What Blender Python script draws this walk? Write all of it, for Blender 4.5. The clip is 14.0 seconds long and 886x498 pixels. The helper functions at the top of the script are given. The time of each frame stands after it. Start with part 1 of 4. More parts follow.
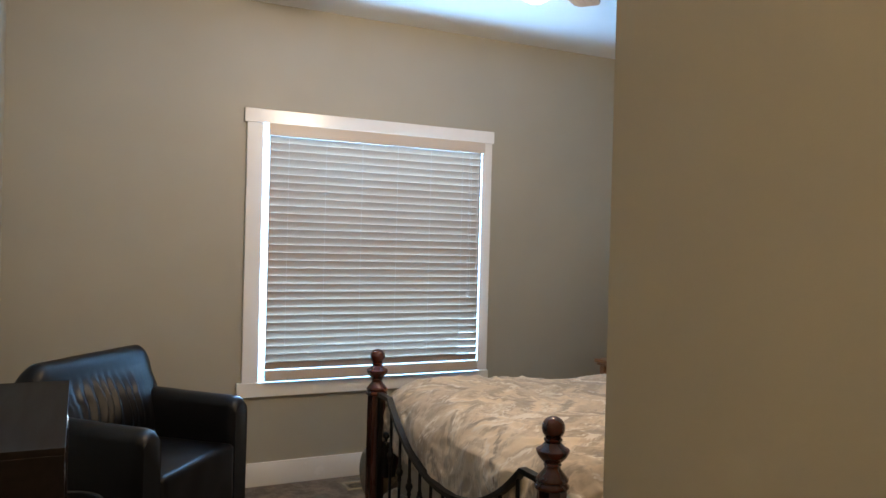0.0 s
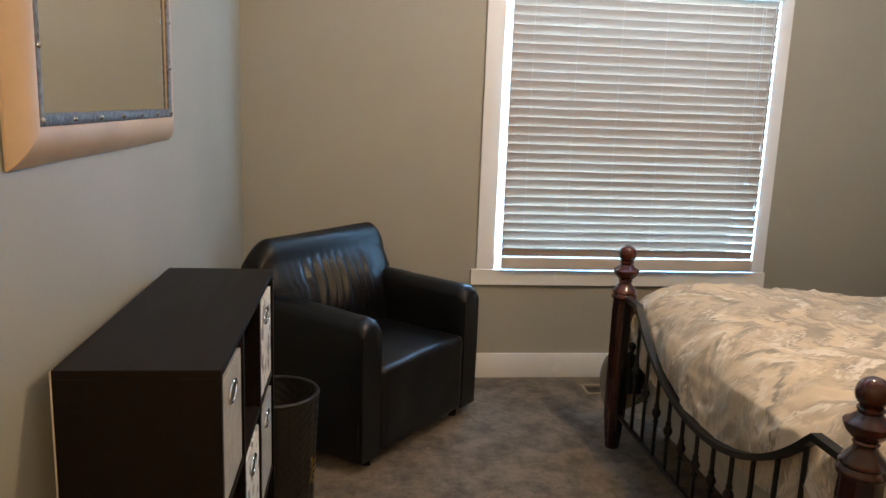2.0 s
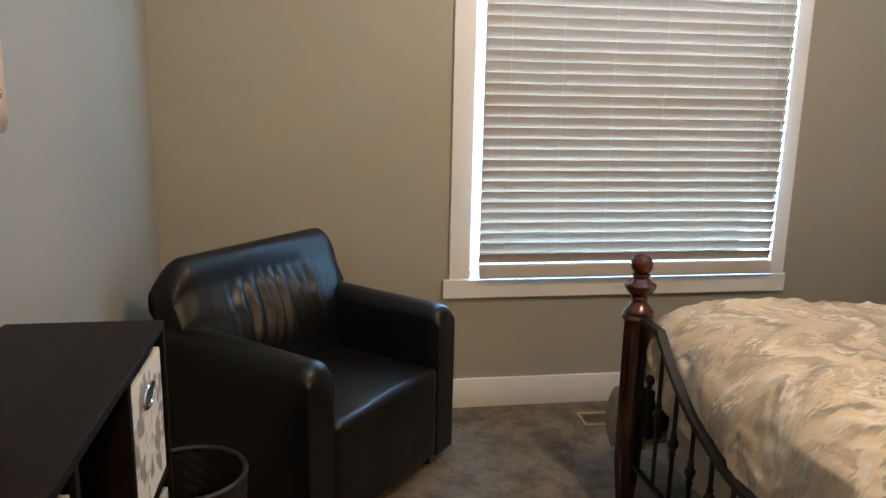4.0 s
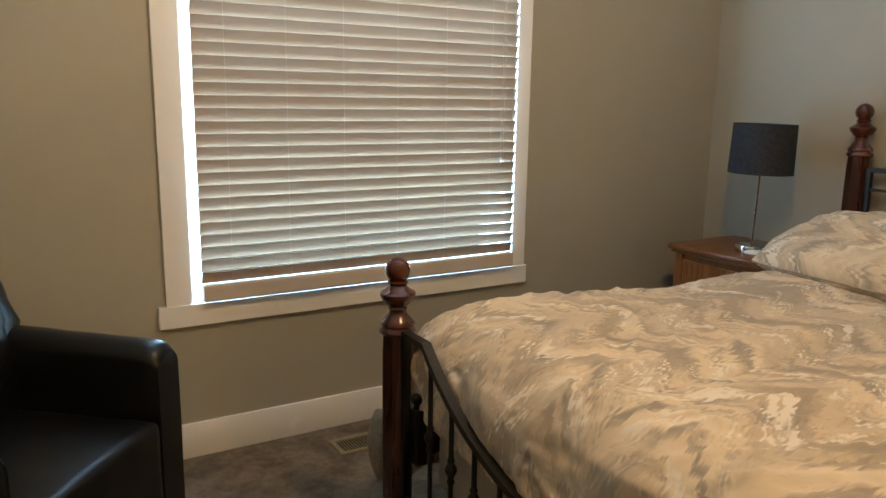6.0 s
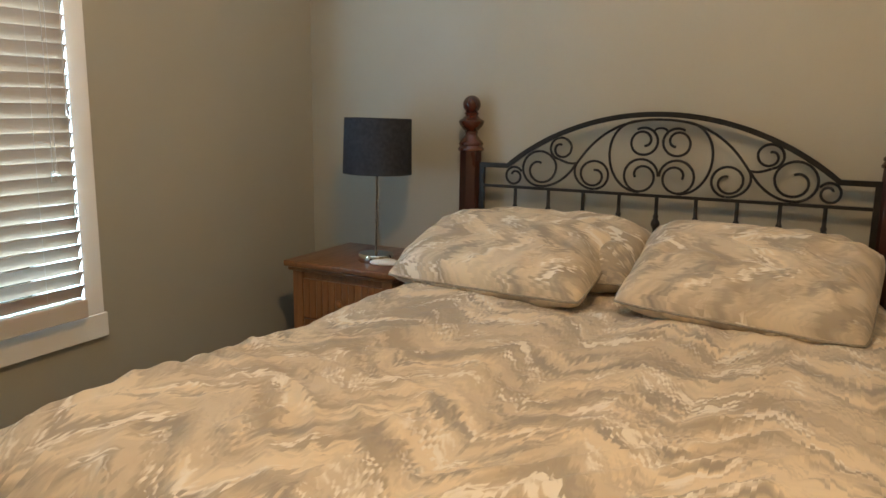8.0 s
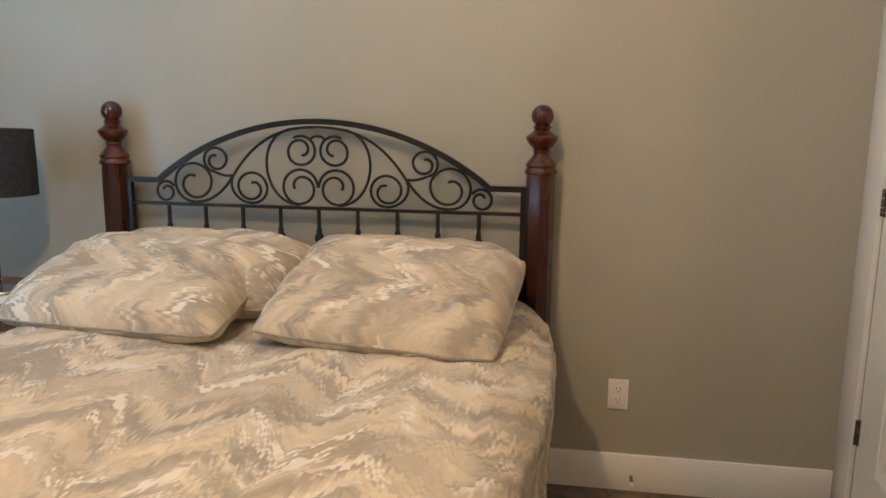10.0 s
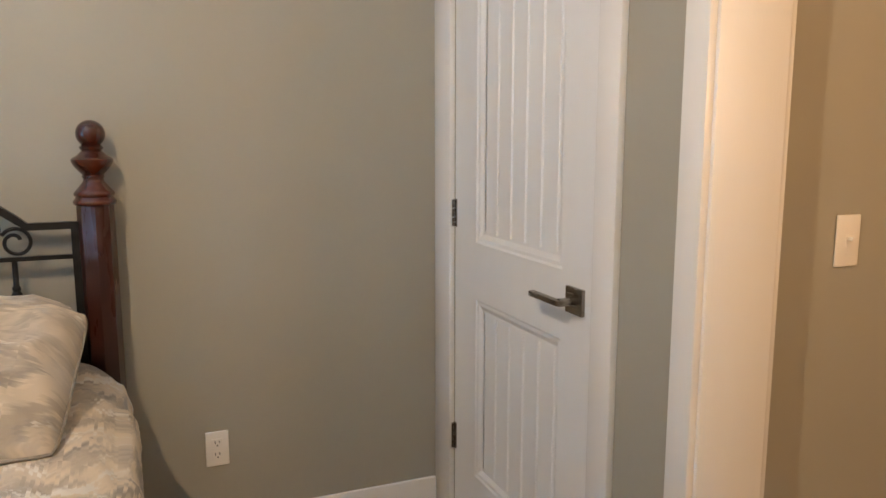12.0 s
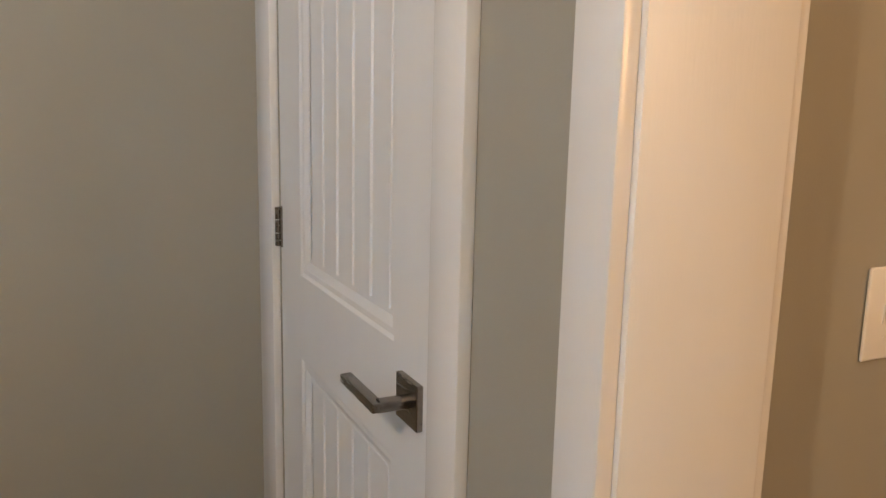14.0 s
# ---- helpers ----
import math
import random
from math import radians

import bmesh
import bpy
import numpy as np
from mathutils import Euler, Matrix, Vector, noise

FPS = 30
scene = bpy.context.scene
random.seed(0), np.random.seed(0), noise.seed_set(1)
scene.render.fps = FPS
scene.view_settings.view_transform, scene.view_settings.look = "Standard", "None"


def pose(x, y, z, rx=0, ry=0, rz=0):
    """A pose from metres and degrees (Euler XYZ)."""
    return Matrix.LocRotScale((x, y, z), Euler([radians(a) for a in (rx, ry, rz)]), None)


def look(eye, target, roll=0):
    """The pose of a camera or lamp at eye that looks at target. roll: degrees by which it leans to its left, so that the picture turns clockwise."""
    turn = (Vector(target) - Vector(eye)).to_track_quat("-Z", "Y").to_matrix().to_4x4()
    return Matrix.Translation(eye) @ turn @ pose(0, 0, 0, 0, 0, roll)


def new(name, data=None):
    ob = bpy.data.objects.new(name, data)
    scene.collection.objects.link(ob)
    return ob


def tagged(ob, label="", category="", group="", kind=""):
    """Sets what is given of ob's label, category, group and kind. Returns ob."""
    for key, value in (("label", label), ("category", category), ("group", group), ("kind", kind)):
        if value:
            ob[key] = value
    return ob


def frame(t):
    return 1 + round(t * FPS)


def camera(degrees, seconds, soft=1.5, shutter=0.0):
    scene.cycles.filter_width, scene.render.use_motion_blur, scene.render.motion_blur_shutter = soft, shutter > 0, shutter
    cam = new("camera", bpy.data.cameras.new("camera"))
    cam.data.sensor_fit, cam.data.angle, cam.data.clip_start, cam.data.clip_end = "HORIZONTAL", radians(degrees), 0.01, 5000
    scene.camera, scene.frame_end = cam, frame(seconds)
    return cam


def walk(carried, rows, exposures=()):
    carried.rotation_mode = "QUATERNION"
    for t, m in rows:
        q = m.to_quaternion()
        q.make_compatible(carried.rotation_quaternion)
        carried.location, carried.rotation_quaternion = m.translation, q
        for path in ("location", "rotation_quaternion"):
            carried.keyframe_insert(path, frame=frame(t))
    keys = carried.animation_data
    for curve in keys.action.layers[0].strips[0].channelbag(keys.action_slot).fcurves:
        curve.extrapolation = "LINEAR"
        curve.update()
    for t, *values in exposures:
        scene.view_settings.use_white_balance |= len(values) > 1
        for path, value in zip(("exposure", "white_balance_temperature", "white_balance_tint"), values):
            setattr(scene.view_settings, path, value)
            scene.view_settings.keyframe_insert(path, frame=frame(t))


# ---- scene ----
cam = camera(60.9, 14.0)
PATH = [
    (0, (0.04, 0.099, 1.479), (0.91, 1.9, 1.466), 1.5),
    (0.5, (0.141, 0.203, 1.506), (0.653, 2.135, 1.426), 1.6),
    (0.7, (0.135, 0.274, 1.524), (0.569, 2.222, 1.396), 1.8),
    (1, (0.163, 0.349, 1.503), (0.511, 2.311, 1.326), 1.7),
    (1.5, (0.215, 0.498, 1.49), (0.501, 2.461, 1.233), 1.8),
    (2, (0.276, 0.641, 1.496), (0.501, 2.592, 1.121), 2.1),
    (2.2, (0.295, 0.667, 1.486), (0.476, 2.617, 1.08), 1.9),
    (4.3, (0.343, 1.454, 1.461), (0.749, 3.367, 1.046), 0.8),
    (4.5, (0.342, 1.502, 1.44), (0.872, 3.387, 1.037), 1.0),
    (5, (0.368, 1.542, 1.438), (1.083, 3.367, 1.041), 0.7),
    (5.5, (0.409, 1.571, 1.425), (1.242, 3.346, 1.03), 0.8),
    (6, (0.417, 1.751, 1.403), (1.42, 3.437, 1.012), 0.9),
    (6.5, (0.469, 1.952, 1.415), (1.67, 3.502, 1.022), 0.8),
    (7, (0.606, 2.069, 1.388), (1.987, 3.462, 0.999), 0.7),
    (7.5, (0.711, 2.194, 1.374), (2.279, 3.376, 0.996), 0.9),
    (8, (0.794, 2.354, 1.363), (2.547, 3.241, 0.992), 0.8),
    (8.2, (0.821, 2.375, 1.366), (2.628, 3.147, 0.994), 0.8),
    (10.3, (1.219, 2.020, 1.398), (3.181, 2.180, 1.048), 0.8),
    (10.5, (1.264, 2.048, 1.381), (3.236, 2.061, 1.047), 1.0),
    (11, (1.350, 2.130, 1.367), (3.293, 1.761, 1.070), 0.9),
    (11.5, (1.368, 2.108, 1.364), (3.243, 1.472, 1.084), 0.1),
    (12, (1.436, 2.045, 1.374), (3.260, 1.283, 1.072), -0.0),
    (12.5, (1.530, 1.925, 1.374), (3.298, 1.048, 1.050), 0.9),
    (13, (1.697, 1.792, 1.383), (3.47, 0.935, 1.037), 1.3),
    (13.5, (1.902, 1.621, 1.367), (3.692, 0.799, 1.023), 1.3),
    (14, (2.052, 1.457, 1.359), (3.822, 0.59, 1.022), 1.3),
]
FAN_X, FAN_Y, FAN_TURN = 1.71, 2.74, 36.0
WINDOW_W, FAN_W, BATH_W, HALL_W = 470.0, 92.0, 36.0, 115.0
EXPOSURES = [(0.0, -0.38, 6500, 10), (2.2, -0.16, 6950, 10), (5.0, -0.2, 7650, 10), (6.5, -0.5, 9200, 10), (7.5, -0.44, 9900, 10), (8.2, -0.26, 8200, 10), (10.4, 0.13, 7200, 10), (12.5, 0.24, 6450, 10), (13.0, 0.23, 6500, 10), (14.0, 0.0, 6450, 10)]
ROWS_IN = [(t, look(eye, target, roll)) for t, eye, target, roll in PATH]
walk(cam, ROWS_IN, EXPOSURES)

# ---- world and lights ----
world = bpy.data.worlds.new("world")
scene.world = world
world.use_nodes = True
wn = world.node_tree
sky = wn.nodes.new("ShaderNodeTexSky")
sky.sky_type = "NISHITA"
sky.sun_disc = False
sky.sun_elevation, sky.sun_rotation = radians(38), radians(200)
wn.nodes["Background"].inputs[1].default_value = 0.12
wn.links.new(sky.outputs[0], wn.nodes["Background"].inputs[0])


def lamp(name, kind, m, energy, colour, **settings):
    data = bpy.data.lights.new(name, kind)
    data.energy, data.color = energy, colour
    for key, value in settings.items():
        setattr(data, key, value)
    ob = new(name, data)
    ob.matrix_world = m
    return ob


WARM = (1.0, 0.75, 0.50)
lamp("sun", "SUN", look((0, 0, 0), (-0.35, 0.9, -0.7)), 2.0, (1.0, 0.95, 0.88), angle=radians(0.6))
lamp("window_sky", "AREA", look((1.755, 4.715, 1.43), (1.755, 4.0, 1.43)), WINDOW_W, (0.24, 0.56, 1.0),
     shape="RECTANGLE", size=1.455, size_y=1.45)
lamp("fan_bulb", "POINT", pose(FAN_X, FAN_Y, 2.560), FAN_W, WARM, shadow_soft_size=0.038)
lamp("bathroom_bulb", "POINT", pose(1.10, 0.50, 1.75), BATH_W, (1.0, 0.57, 0.27), shadow_soft_size=0.22)
# Added fill, no hall fixture is seen; brightens the mirror wall and hall wall.
lamp("hall_bulb", "POINT", pose(0.58, -0.9, 2.55), HALL_W, (1.0, 0.72, 0.44), shadow_soft_size=0.09)

# ---- materials ----


def material(name, c1, c2=None, scale=6.0, rough=0.6, bump=0.0, bump_scale=200.0, metal=0.0, stretch=(1, 1, 1), rugged=0.5,
             spec=0.5, rough_var=0.06, detail=4.0, contrast=(0.35, 0.65), coat=0.0, per_object=0.0, distance=0.002):
    """Principled surface with a broad and a fine variation, and fine relief, in object metres."""
    m = bpy.data.materials.new(name)
    m.use_nodes = True
    t = m.node_tree
    b = t.nodes["Principled BSDF"]
    c2 = c2 or tuple(v * 0.86 for v in c1)
    tc = t.nodes.new("ShaderNodeTexCoord")
    mp = t.nodes.new("ShaderNodeMapping")
    mp.inputs["Scale"].default_value = stretch
    t.links.new(tc.outputs["Object"], mp.inputs[0])
    n1 = t.nodes.new("ShaderNodeTexNoise")
    n1.inputs["Scale"].default_value, n1.inputs["Detail"].default_value, n1.inputs["Roughness"].default_value = scale, detail, rugged
    t.links.new(mp.outputs[0], n1.inputs["Vector"])
    ramp = t.nodes.new("ShaderNodeValToRGB")
    ramp.color_ramp.elements[0].position, ramp.color_ramp.elements[1].position = contrast
    ramp.color_ramp.elements[0].color, ramp.color_ramp.elements[1].color = (*c1, 1), (*c2, 1)
    t.links.new(n1.outputs["Fac"], ramp.inputs[0])
    out = ramp.outputs[0]
    if per_object:
        info = t.nodes.new("ShaderNodeObjectInfo")
        mul = t.nodes.new("ShaderNodeMath")
        mul.operation = "MULTIPLY_ADD"
        mul.inputs[1].default_value, mul.inputs[2].default_value = per_object, 1 - per_object / 2
        t.links.new(info.outputs["Random"], mul.inputs[0])
        hsv = t.nodes.new("ShaderNodeHueSaturation")
        t.links.new(mul.outputs[0], hsv.inputs["Value"])
        t.links.new(out, hsv.inputs["Color"])
        out = hsv.outputs[0]
    t.links.new(out, b.inputs["Base Color"])
    n2 = t.nodes.new("ShaderNodeTexNoise")
    n2.inputs["Scale"].default_value, n2.inputs["Detail"].default_value = bump_scale, 3.0
    t.links.new(mp.outputs[0], n2.inputs["Vector"])
    mr = t.nodes.new("ShaderNodeMapRange")
    mr.inputs["To Min"].default_value, mr.inputs["To Max"].default_value = max(rough - rough_var, 0.02), min(rough + rough_var, 1)
    t.links.new(n1.outputs["Fac"], mr.inputs["Value"])
    t.links.new(mr.outputs[0], b.inputs["Roughness"])
    b.inputs["Metallic"].default_value = metal
    b.inputs["Specular IOR Level"].default_value = spec
    b.inputs["Coat Weight"].default_value = coat
    if bump:
        bp = t.nodes.new("ShaderNodeBump")
        bp.inputs["Strength"].default_value, bp.inputs["Distance"].default_value = bump, distance
        t.links.new(n2.outputs["Fac"], bp.inputs["Height"])
        t.links.new(bp.outputs[0], b.inputs["Normal"])
    return m


def duvet_material(name):
    """Woven cotton with brush-stroke patches in cream, sand, taupe and grey, in a loose zigzag."""
    m = bpy.data.materials.new(name)
    m.use_nodes = True
    t = m.node_tree
    b = t.nodes["Principled BSDF"]
    tc = t.nodes.new("ShaderNodeTexCoord")
    sep = t.nodes.new("ShaderNodeSeparateXYZ")
    t.links.new(tc.outputs["UV"], sep.inputs[0])

    def math_node(op, a, bval=None, cval=None):
        n = t.nodes.new("ShaderNodeMath")
        n.operation = op
        for i, v in enumerate((a, bval, cval)):
            if v is None:
                continue
            if isinstance(v, (int, float)):
                n.inputs[i].default_value = v
            else:
                t.links.new(v, n.inputs[i])
        return n.outputs[0]

    wob = t.nodes.new("ShaderNodeTexNoise")
    wob.inputs["Scale"].default_value = 2.5
    t.links.new(tc.outputs["UV"], wob.inputs["Vector"])
    fr = t.nodes.new("ShaderNodeTexNoise")
    fr.inputs["Scale"].default_value, fr.inputs["Detail"].default_value = 1.0, 2.0
    frm = t.nodes.new("ShaderNodeMapping")
    frm.inputs["Scale"].default_value = (14, 60, 1)
    t.links.new(tc.outputs["UV"], frm.inputs[0])
    t.links.new(frm.outputs[0], fr.inputs["Vector"])
    cell = t.nodes.new("ShaderNodeCombineXYZ")
    t.links.new(math_node("FLOOR", math_node("MULTIPLY", sep.outputs["X"], 9.0)), cell.inputs["X"])
    t.links.new(math_node("FLOOR", math_node("MULTIPLY", sep.outputs["Y"], 125.0)), cell.inputs["Y"])
    jag = t.nodes.new("ShaderNodeTexWhiteNoise")
    jag.noise_dimensions = "2D"
    t.links.new(cell.outputs[0], jag.inputs["Vector"])
    zig = math_node("PINGPONG", math_node("MULTIPLY_ADD", wob.outputs["Fac"], 0.06, sep.outputs["Y"]), 0.17)
    along = math_node("ADD", math_node("MULTIPLY_ADD", fr.outputs["Fac"], 0.022, math_node("MULTIPLY_ADD", jag.outputs["Value"], 0.036, sep.outputs["X"])), math_node("MULTIPLY", zig, 1.1))
    colour = (0.57, 0.475, 0.362, 1)
    for k, (sx, sy, lo, hi, c) in enumerate(((15.0, 5.0, 0.44, 0.585, (0.39, 0.325, 0.25)), (17.0, 5.5, 0.48, 0.60, (0.70, 0.585, 0.44)),
                                             (22.0, 8.0, 0.53, 0.66, (0.33, 0.285, 0.235)), (30.0, 11.0, 0.58, 0.65, (0.76, 0.70, 0.61)))):
        comb = t.nodes.new("ShaderNodeCombineXYZ")
        t.links.new(math_node("MULTIPLY", along, sx), comb.inputs["X"])
        t.links.new(math_node("MULTIPLY", sep.outputs["Y"], sy), comb.inputs["Y"])
        comb.inputs["Z"].default_value = 7.3 * k
        nz = t.nodes.new("ShaderNodeTexNoise")
        nz.inputs["Scale"].default_value, nz.inputs["Detail"].default_value, nz.inputs["Roughness"].default_value = 0.62, 2.6, 0.55
        t.links.new(comb.outputs[0], nz.inputs["Vector"])
        mask = t.nodes.new("ShaderNodeMapRange")
        mask.inputs["From Min"].default_value, mask.inputs["From Max"].default_value = lo, hi
        t.links.new(nz.outputs["Fac"], mask.inputs["Value"])
        mix = t.nodes.new("ShaderNodeMix")
        mix.data_type = "RGBA"
        t.links.new(mask.outputs[0], mix.inputs[0])
        if isinstance(colour, tuple):
            mix.inputs[6].default_value = colour
        else:
            t.links.new(colour, mix.inputs[6])
        mix.inputs[7].default_value = (*c, 1)
        colour = mix.outputs[2]
    t.links.new(colour, b.inputs["Base Color"])
    b.inputs["Roughness"].default_value = 0.85
    b.inputs["Sheen Weight"].default_value = 0.15
    b.inputs["Specular IOR Level"].default_value = 0.25
    wave = t.nodes.new("ShaderNodeTexNoise")
    wave.inputs["Scale"].default_value, wave.inputs["Detail"].default_value = 12.0, 4.0
    t.links.new(tc.outputs["UV"], wave.inputs["Vector"])
    fine = t.nodes.new("ShaderNodeTexNoise")
    fine.inputs["Scale"].default_value = 600.0
    t.links.new(tc.outputs["UV"], fine.inputs["Vector"])
    hs = math_node("MULTIPLY_ADD", fine.outputs["Fac"], 0.06, wave.outputs["Fac"])
    bp = t.nodes.new("ShaderNodeBump")
    bp.inputs["Strength"].default_value, bp.inputs["Distance"].default_value = 0.38, 0.013
    t.links.new(hs, bp.inputs["Height"])
    t.links.new(bp.outputs[0], b.inputs["Normal"])
    return m


M_WALL = material("greige_paint", (0.365, 0.350, 0.295), (0.350, 0.336, 0.282), 2.5, 0.50, 0.10, 380, spec=0.5)
M_CEIL = material("ceiling_white", (0.80, 0.80, 0.79), (0.76, 0.76, 0.75), 3, 0.85, 0.25, 160)
M_TRIM = material("white_trim_paint", (0.80, 0.79, 0.77), (0.77, 0.76, 0.74), 4, 0.25, 0.06, 90)
M_DOOR = material("white_door_paint", (0.79, 0.79, 0.78), (0.76, 0.76, 0.75), 5, 0.42, 0.10, 260, stretch=(1, 1, 0.12))
M_CARPET = material("taupe_carpet", (0.285, 0.232, 0.18), (0.15, 0.12, 0.094), 7, 0.95, 1.0, 420, spec=0.1, detail=12, rugged=0.78, contrast=(0.41, 0.59), distance=0.006)
M_TILE = material("bathroom_floor", (0.36, 0.33, 0.29), (0.30, 0.27, 0.24), 4, 0.5, 0.1, 60)
M_LEATHER = material("black_leather", (0.003, 0.003, 0.0036), (0.005, 0.005, 0.006), 9, 0.37, 0.18, 300, spec=0.38, rough_var=0.08)
M_ESPRESSO = material("espresso_laminate", (0.006, 0.004, 0.003), (0.010, 0.006, 0.005), 5, 0.46, 0.12, 140, stretch=(8, 0.6, 8), spec=0.13)
M_CHERRY = material("cherry_stained_wood", (0.082, 0.015, 0.006), (0.046, 0.009, 0.004), 7, 0.17, 0.05, 90, stretch=(3, 3, 0.5), coat=0.4)
M_CHERRY_DARK = material("dark_cherry_wood", (0.050, 0.012, 0.008), (0.028, 0.007, 0.005), 7, 0.28, 0.08, 90, stretch=(3, 3, 0.5), coat=0.3)
M_IRON = material("black_iron", (0.006, 0.0055, 0.0055), (0.012, 0.011, 0.010), 40, 0.38, 0.25, 160, spec=0.32)
M_PINE = material("honey_oak", (0.24, 0.090, 0.030), (0.165, 0.058, 0.019), 6, 0.30, 0.10, 60, stretch=(0.6, 8, 8), coat=0.2, per_object=0.18)
M_PINE_V = material("honey_oak_upright", (0.25, 0.098, 0.034), (0.175, 0.062, 0.020), 6, 0.34, 0.10, 60, stretch=(8, 8, 0.6), coat=0.15, per_object=0.22)
M_MAPLE = material("pale_maple", (0.62, 0.45, 0.31), (0.53, 0.37, 0.245), 3.5, 0.42, 0.06, 60, stretch=(3, 1.2, 1.2), coat=0.1)
M_STRAP = material("hammered_pewter", (0.20, 0.19, 0.19), (0.09, 0.085, 0.085), 90, 0.48, 0.9, 120, metal=0.7)
M_NICKEL = material("brushed_nickel", (0.29, 0.26, 0.23), (0.23, 0.205, 0.18), 12, 0.26, 0.10, 300, metal=1.0, stretch=(1, 1, 10))
M_CHROME = material("chrome", (0.78, 0.77, 0.75), (0.74, 0.73, 0.71), 8, 0.08, metal=1.0, rough_var=0.02)
M_SHADE = material("black_fabric_shade", (0.022, 0.025, 0.032), (0.034, 0.038, 0.048), 60, 0.85, 0.5, 700, spec=0.2)
M_PLASTIC = material("white_plastic", (0.80, 0.78, 0.74), (0.78, 0.76, 0.72), 8, 0.35)
M_SLOT = material("dark_slot", (0.02, 0.02, 0.02), (0.03, 0.03, 0.03), 8, 0.6)
# Slat colour carries shade: darker than the valance, against light bouncing between slats.
M_SLAT = material("shaded_taupe_slat", (0.38, 0.275, 0.205), (0.355, 0.255, 0.19), 5, 0.40, 0.05, 60, stretch=(0.4, 3, 3))
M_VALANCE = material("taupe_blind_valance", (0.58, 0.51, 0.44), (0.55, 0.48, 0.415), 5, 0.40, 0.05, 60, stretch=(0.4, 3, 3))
M_CORD = material("white_cord", (0.50, 0.43, 0.37), (0.46, 0.40, 0.34), 60, 0.8, 0.4, 500)
M_VINYL = material("white_vinyl", (0.80, 0.80, 0.80), (0.78, 0.78, 0.78), 8, 0.4)
M_BOX = material("box_spring_fabric", (0.50, 0.46, 0.40), (0.44, 0.405, 0.35), 12, 0.9, 0.4, 500, spec=0.2)
M_RATTAN = material("black_woven_rattan", (0.008, 0.007, 0.006), (0.019, 0.016, 0.013), 70, 0.45, 0.6, 250)
M_GOLD = material("antique_gold", (0.55, 0.38, 0.14), (0.40, 0.26, 0.09), 40, 0.35, 0.3, 200, metal=1.0)
M_BIN_GREY = material("grey_canvas", (0.42, 0.405, 0.38), (0.36, 0.35, 0.33), 30, 0.9, 0.6, 700, spec=0.15)
M_BIN_WHITE = material("white_patterned_canvas", (0.72, 0.70, 0.66), (0.30, 0.29, 0.28), 26, 0.88, 0.5, 600, spec=0.15, detail=1.0, contrast=(0.50, 0.62))
M_VENT = material("tan_painted_steel", (0.34, 0.28, 0.18), (0.28, 0.23, 0.15), 20, 0.5, 0.2, 200, metal=0.2)
M_FANBLADE = material("tan_wood_fan_blade", (0.42, 0.31, 0.21), (0.35, 0.25, 0.165), 8, 0.4, stretch=(1, 6, 6))
M_DUVET = duvet_material("brushstroke_cotton")
M_PIPING = material("taupe_cord", (0.36, 0.32, 0.26), (0.26, 0.23, 0.19), 80, 0.9, 0.3, 400, spec=0.2)


def glass_material(name, rough=0.0, tint=(1, 1, 1)):
    m = bpy.data.materials.new(name)
    m.use_nodes = True
    b = m.node_tree.nodes["Principled BSDF"]
    b.inputs["Base Color"].default_value = (*tint, 1)
    b.inputs["Transmission Weight"].default_value = 1.0
    b.inputs["Roughness"].default_value = rough
    b.inputs["IOR"].default_value = 1.45
    return m


def plain(name, colour, rough, metal=0.0, emit=0.0):
    m = bpy.data.materials.new(name)
    m.use_nodes = True
    b = m.node_tree.nodes["Principled BSDF"]
    b.inputs["Base Color"].default_value = (*colour, 1)
    b.inputs["Roughness"].default_value, b.inputs["Metallic"].default_value = rough, metal
    if emit:
        b.inputs["Emission Color"].default_value = (*colour, 1)
        b.inputs["Emission Strength"].default_value = emit
    return m


M_GLASS = glass_material("window_glass")
M_CLEAR = glass_material("clear_acrylic", 0.05)
M_MIRROR = plain("silvered_mirror", (0.86, 0.87, 0.86), 0.01, 1.0)
M_BULB = plain("warm_glass_bowl", (1.0, 0.72, 0.42), 0.3, 0.0, 6.0)

# ---- mesh helpers ----


def part(name, bm, mat, parent=None, label="", smooth=None):
    """Links a bmesh as one mesh object under a thing or a part."""
    bmesh.ops.recalc_face_normals(bm, faces=bm.faces)
    me = bpy.data.meshes.new(name)
    bm.to_mesh(me)
    bm.free()
    me.materials.append(mat)
    if smooth is not None:
        me.shade_smooth() if smooth >= 180 else me.set_sharp_from_angle(angle=radians(smooth))
    ob = new(name, me)
    if parent is not None:
        ob.parent = parent
    if label:
        ob["label"] = label
    return ob


def shared(name, me, parent, m=None):
    ob = new(name, me)
    ob.parent = parent
    if m is not None:
        ob.matrix_basis = m
    return ob


def thing(name, m, label, category, group="", kind=""):
    ob = new(name)
    ob.empty_display_size = 0.1
    ob.matrix_world = m
    return tagged(ob, label, category, group, kind)


def box(bm, x0, x1, y0, y1, z0, z1, bevel=0.0, seg=2):
    vs = [bm.verts.new((x, y, z)) for x in (x0, x1) for y in (y0, y1) for z in (z0, z1)]
    fs = [bm.faces.new([vs[i] for i in q]) for q in ((0, 1, 3, 2), (4, 6, 7, 5), (0, 4, 5, 1), (2, 3, 7, 6), (0, 2, 6, 4), (1, 5, 7, 3))]
    if bevel:
        edges = list({e for f in fs for e in f.edges})
        bmesh.ops.bevel(bm, geom=edges, offset=bevel, segments=seg, profile=0.5, affect="EDGES")
    return bm


def boxes(*rows, bevel=0.0, seg=2):
    bm = bmesh.new()
    for r in rows:
        box(bm, *r, bevel=bevel, seg=seg)
    return bm


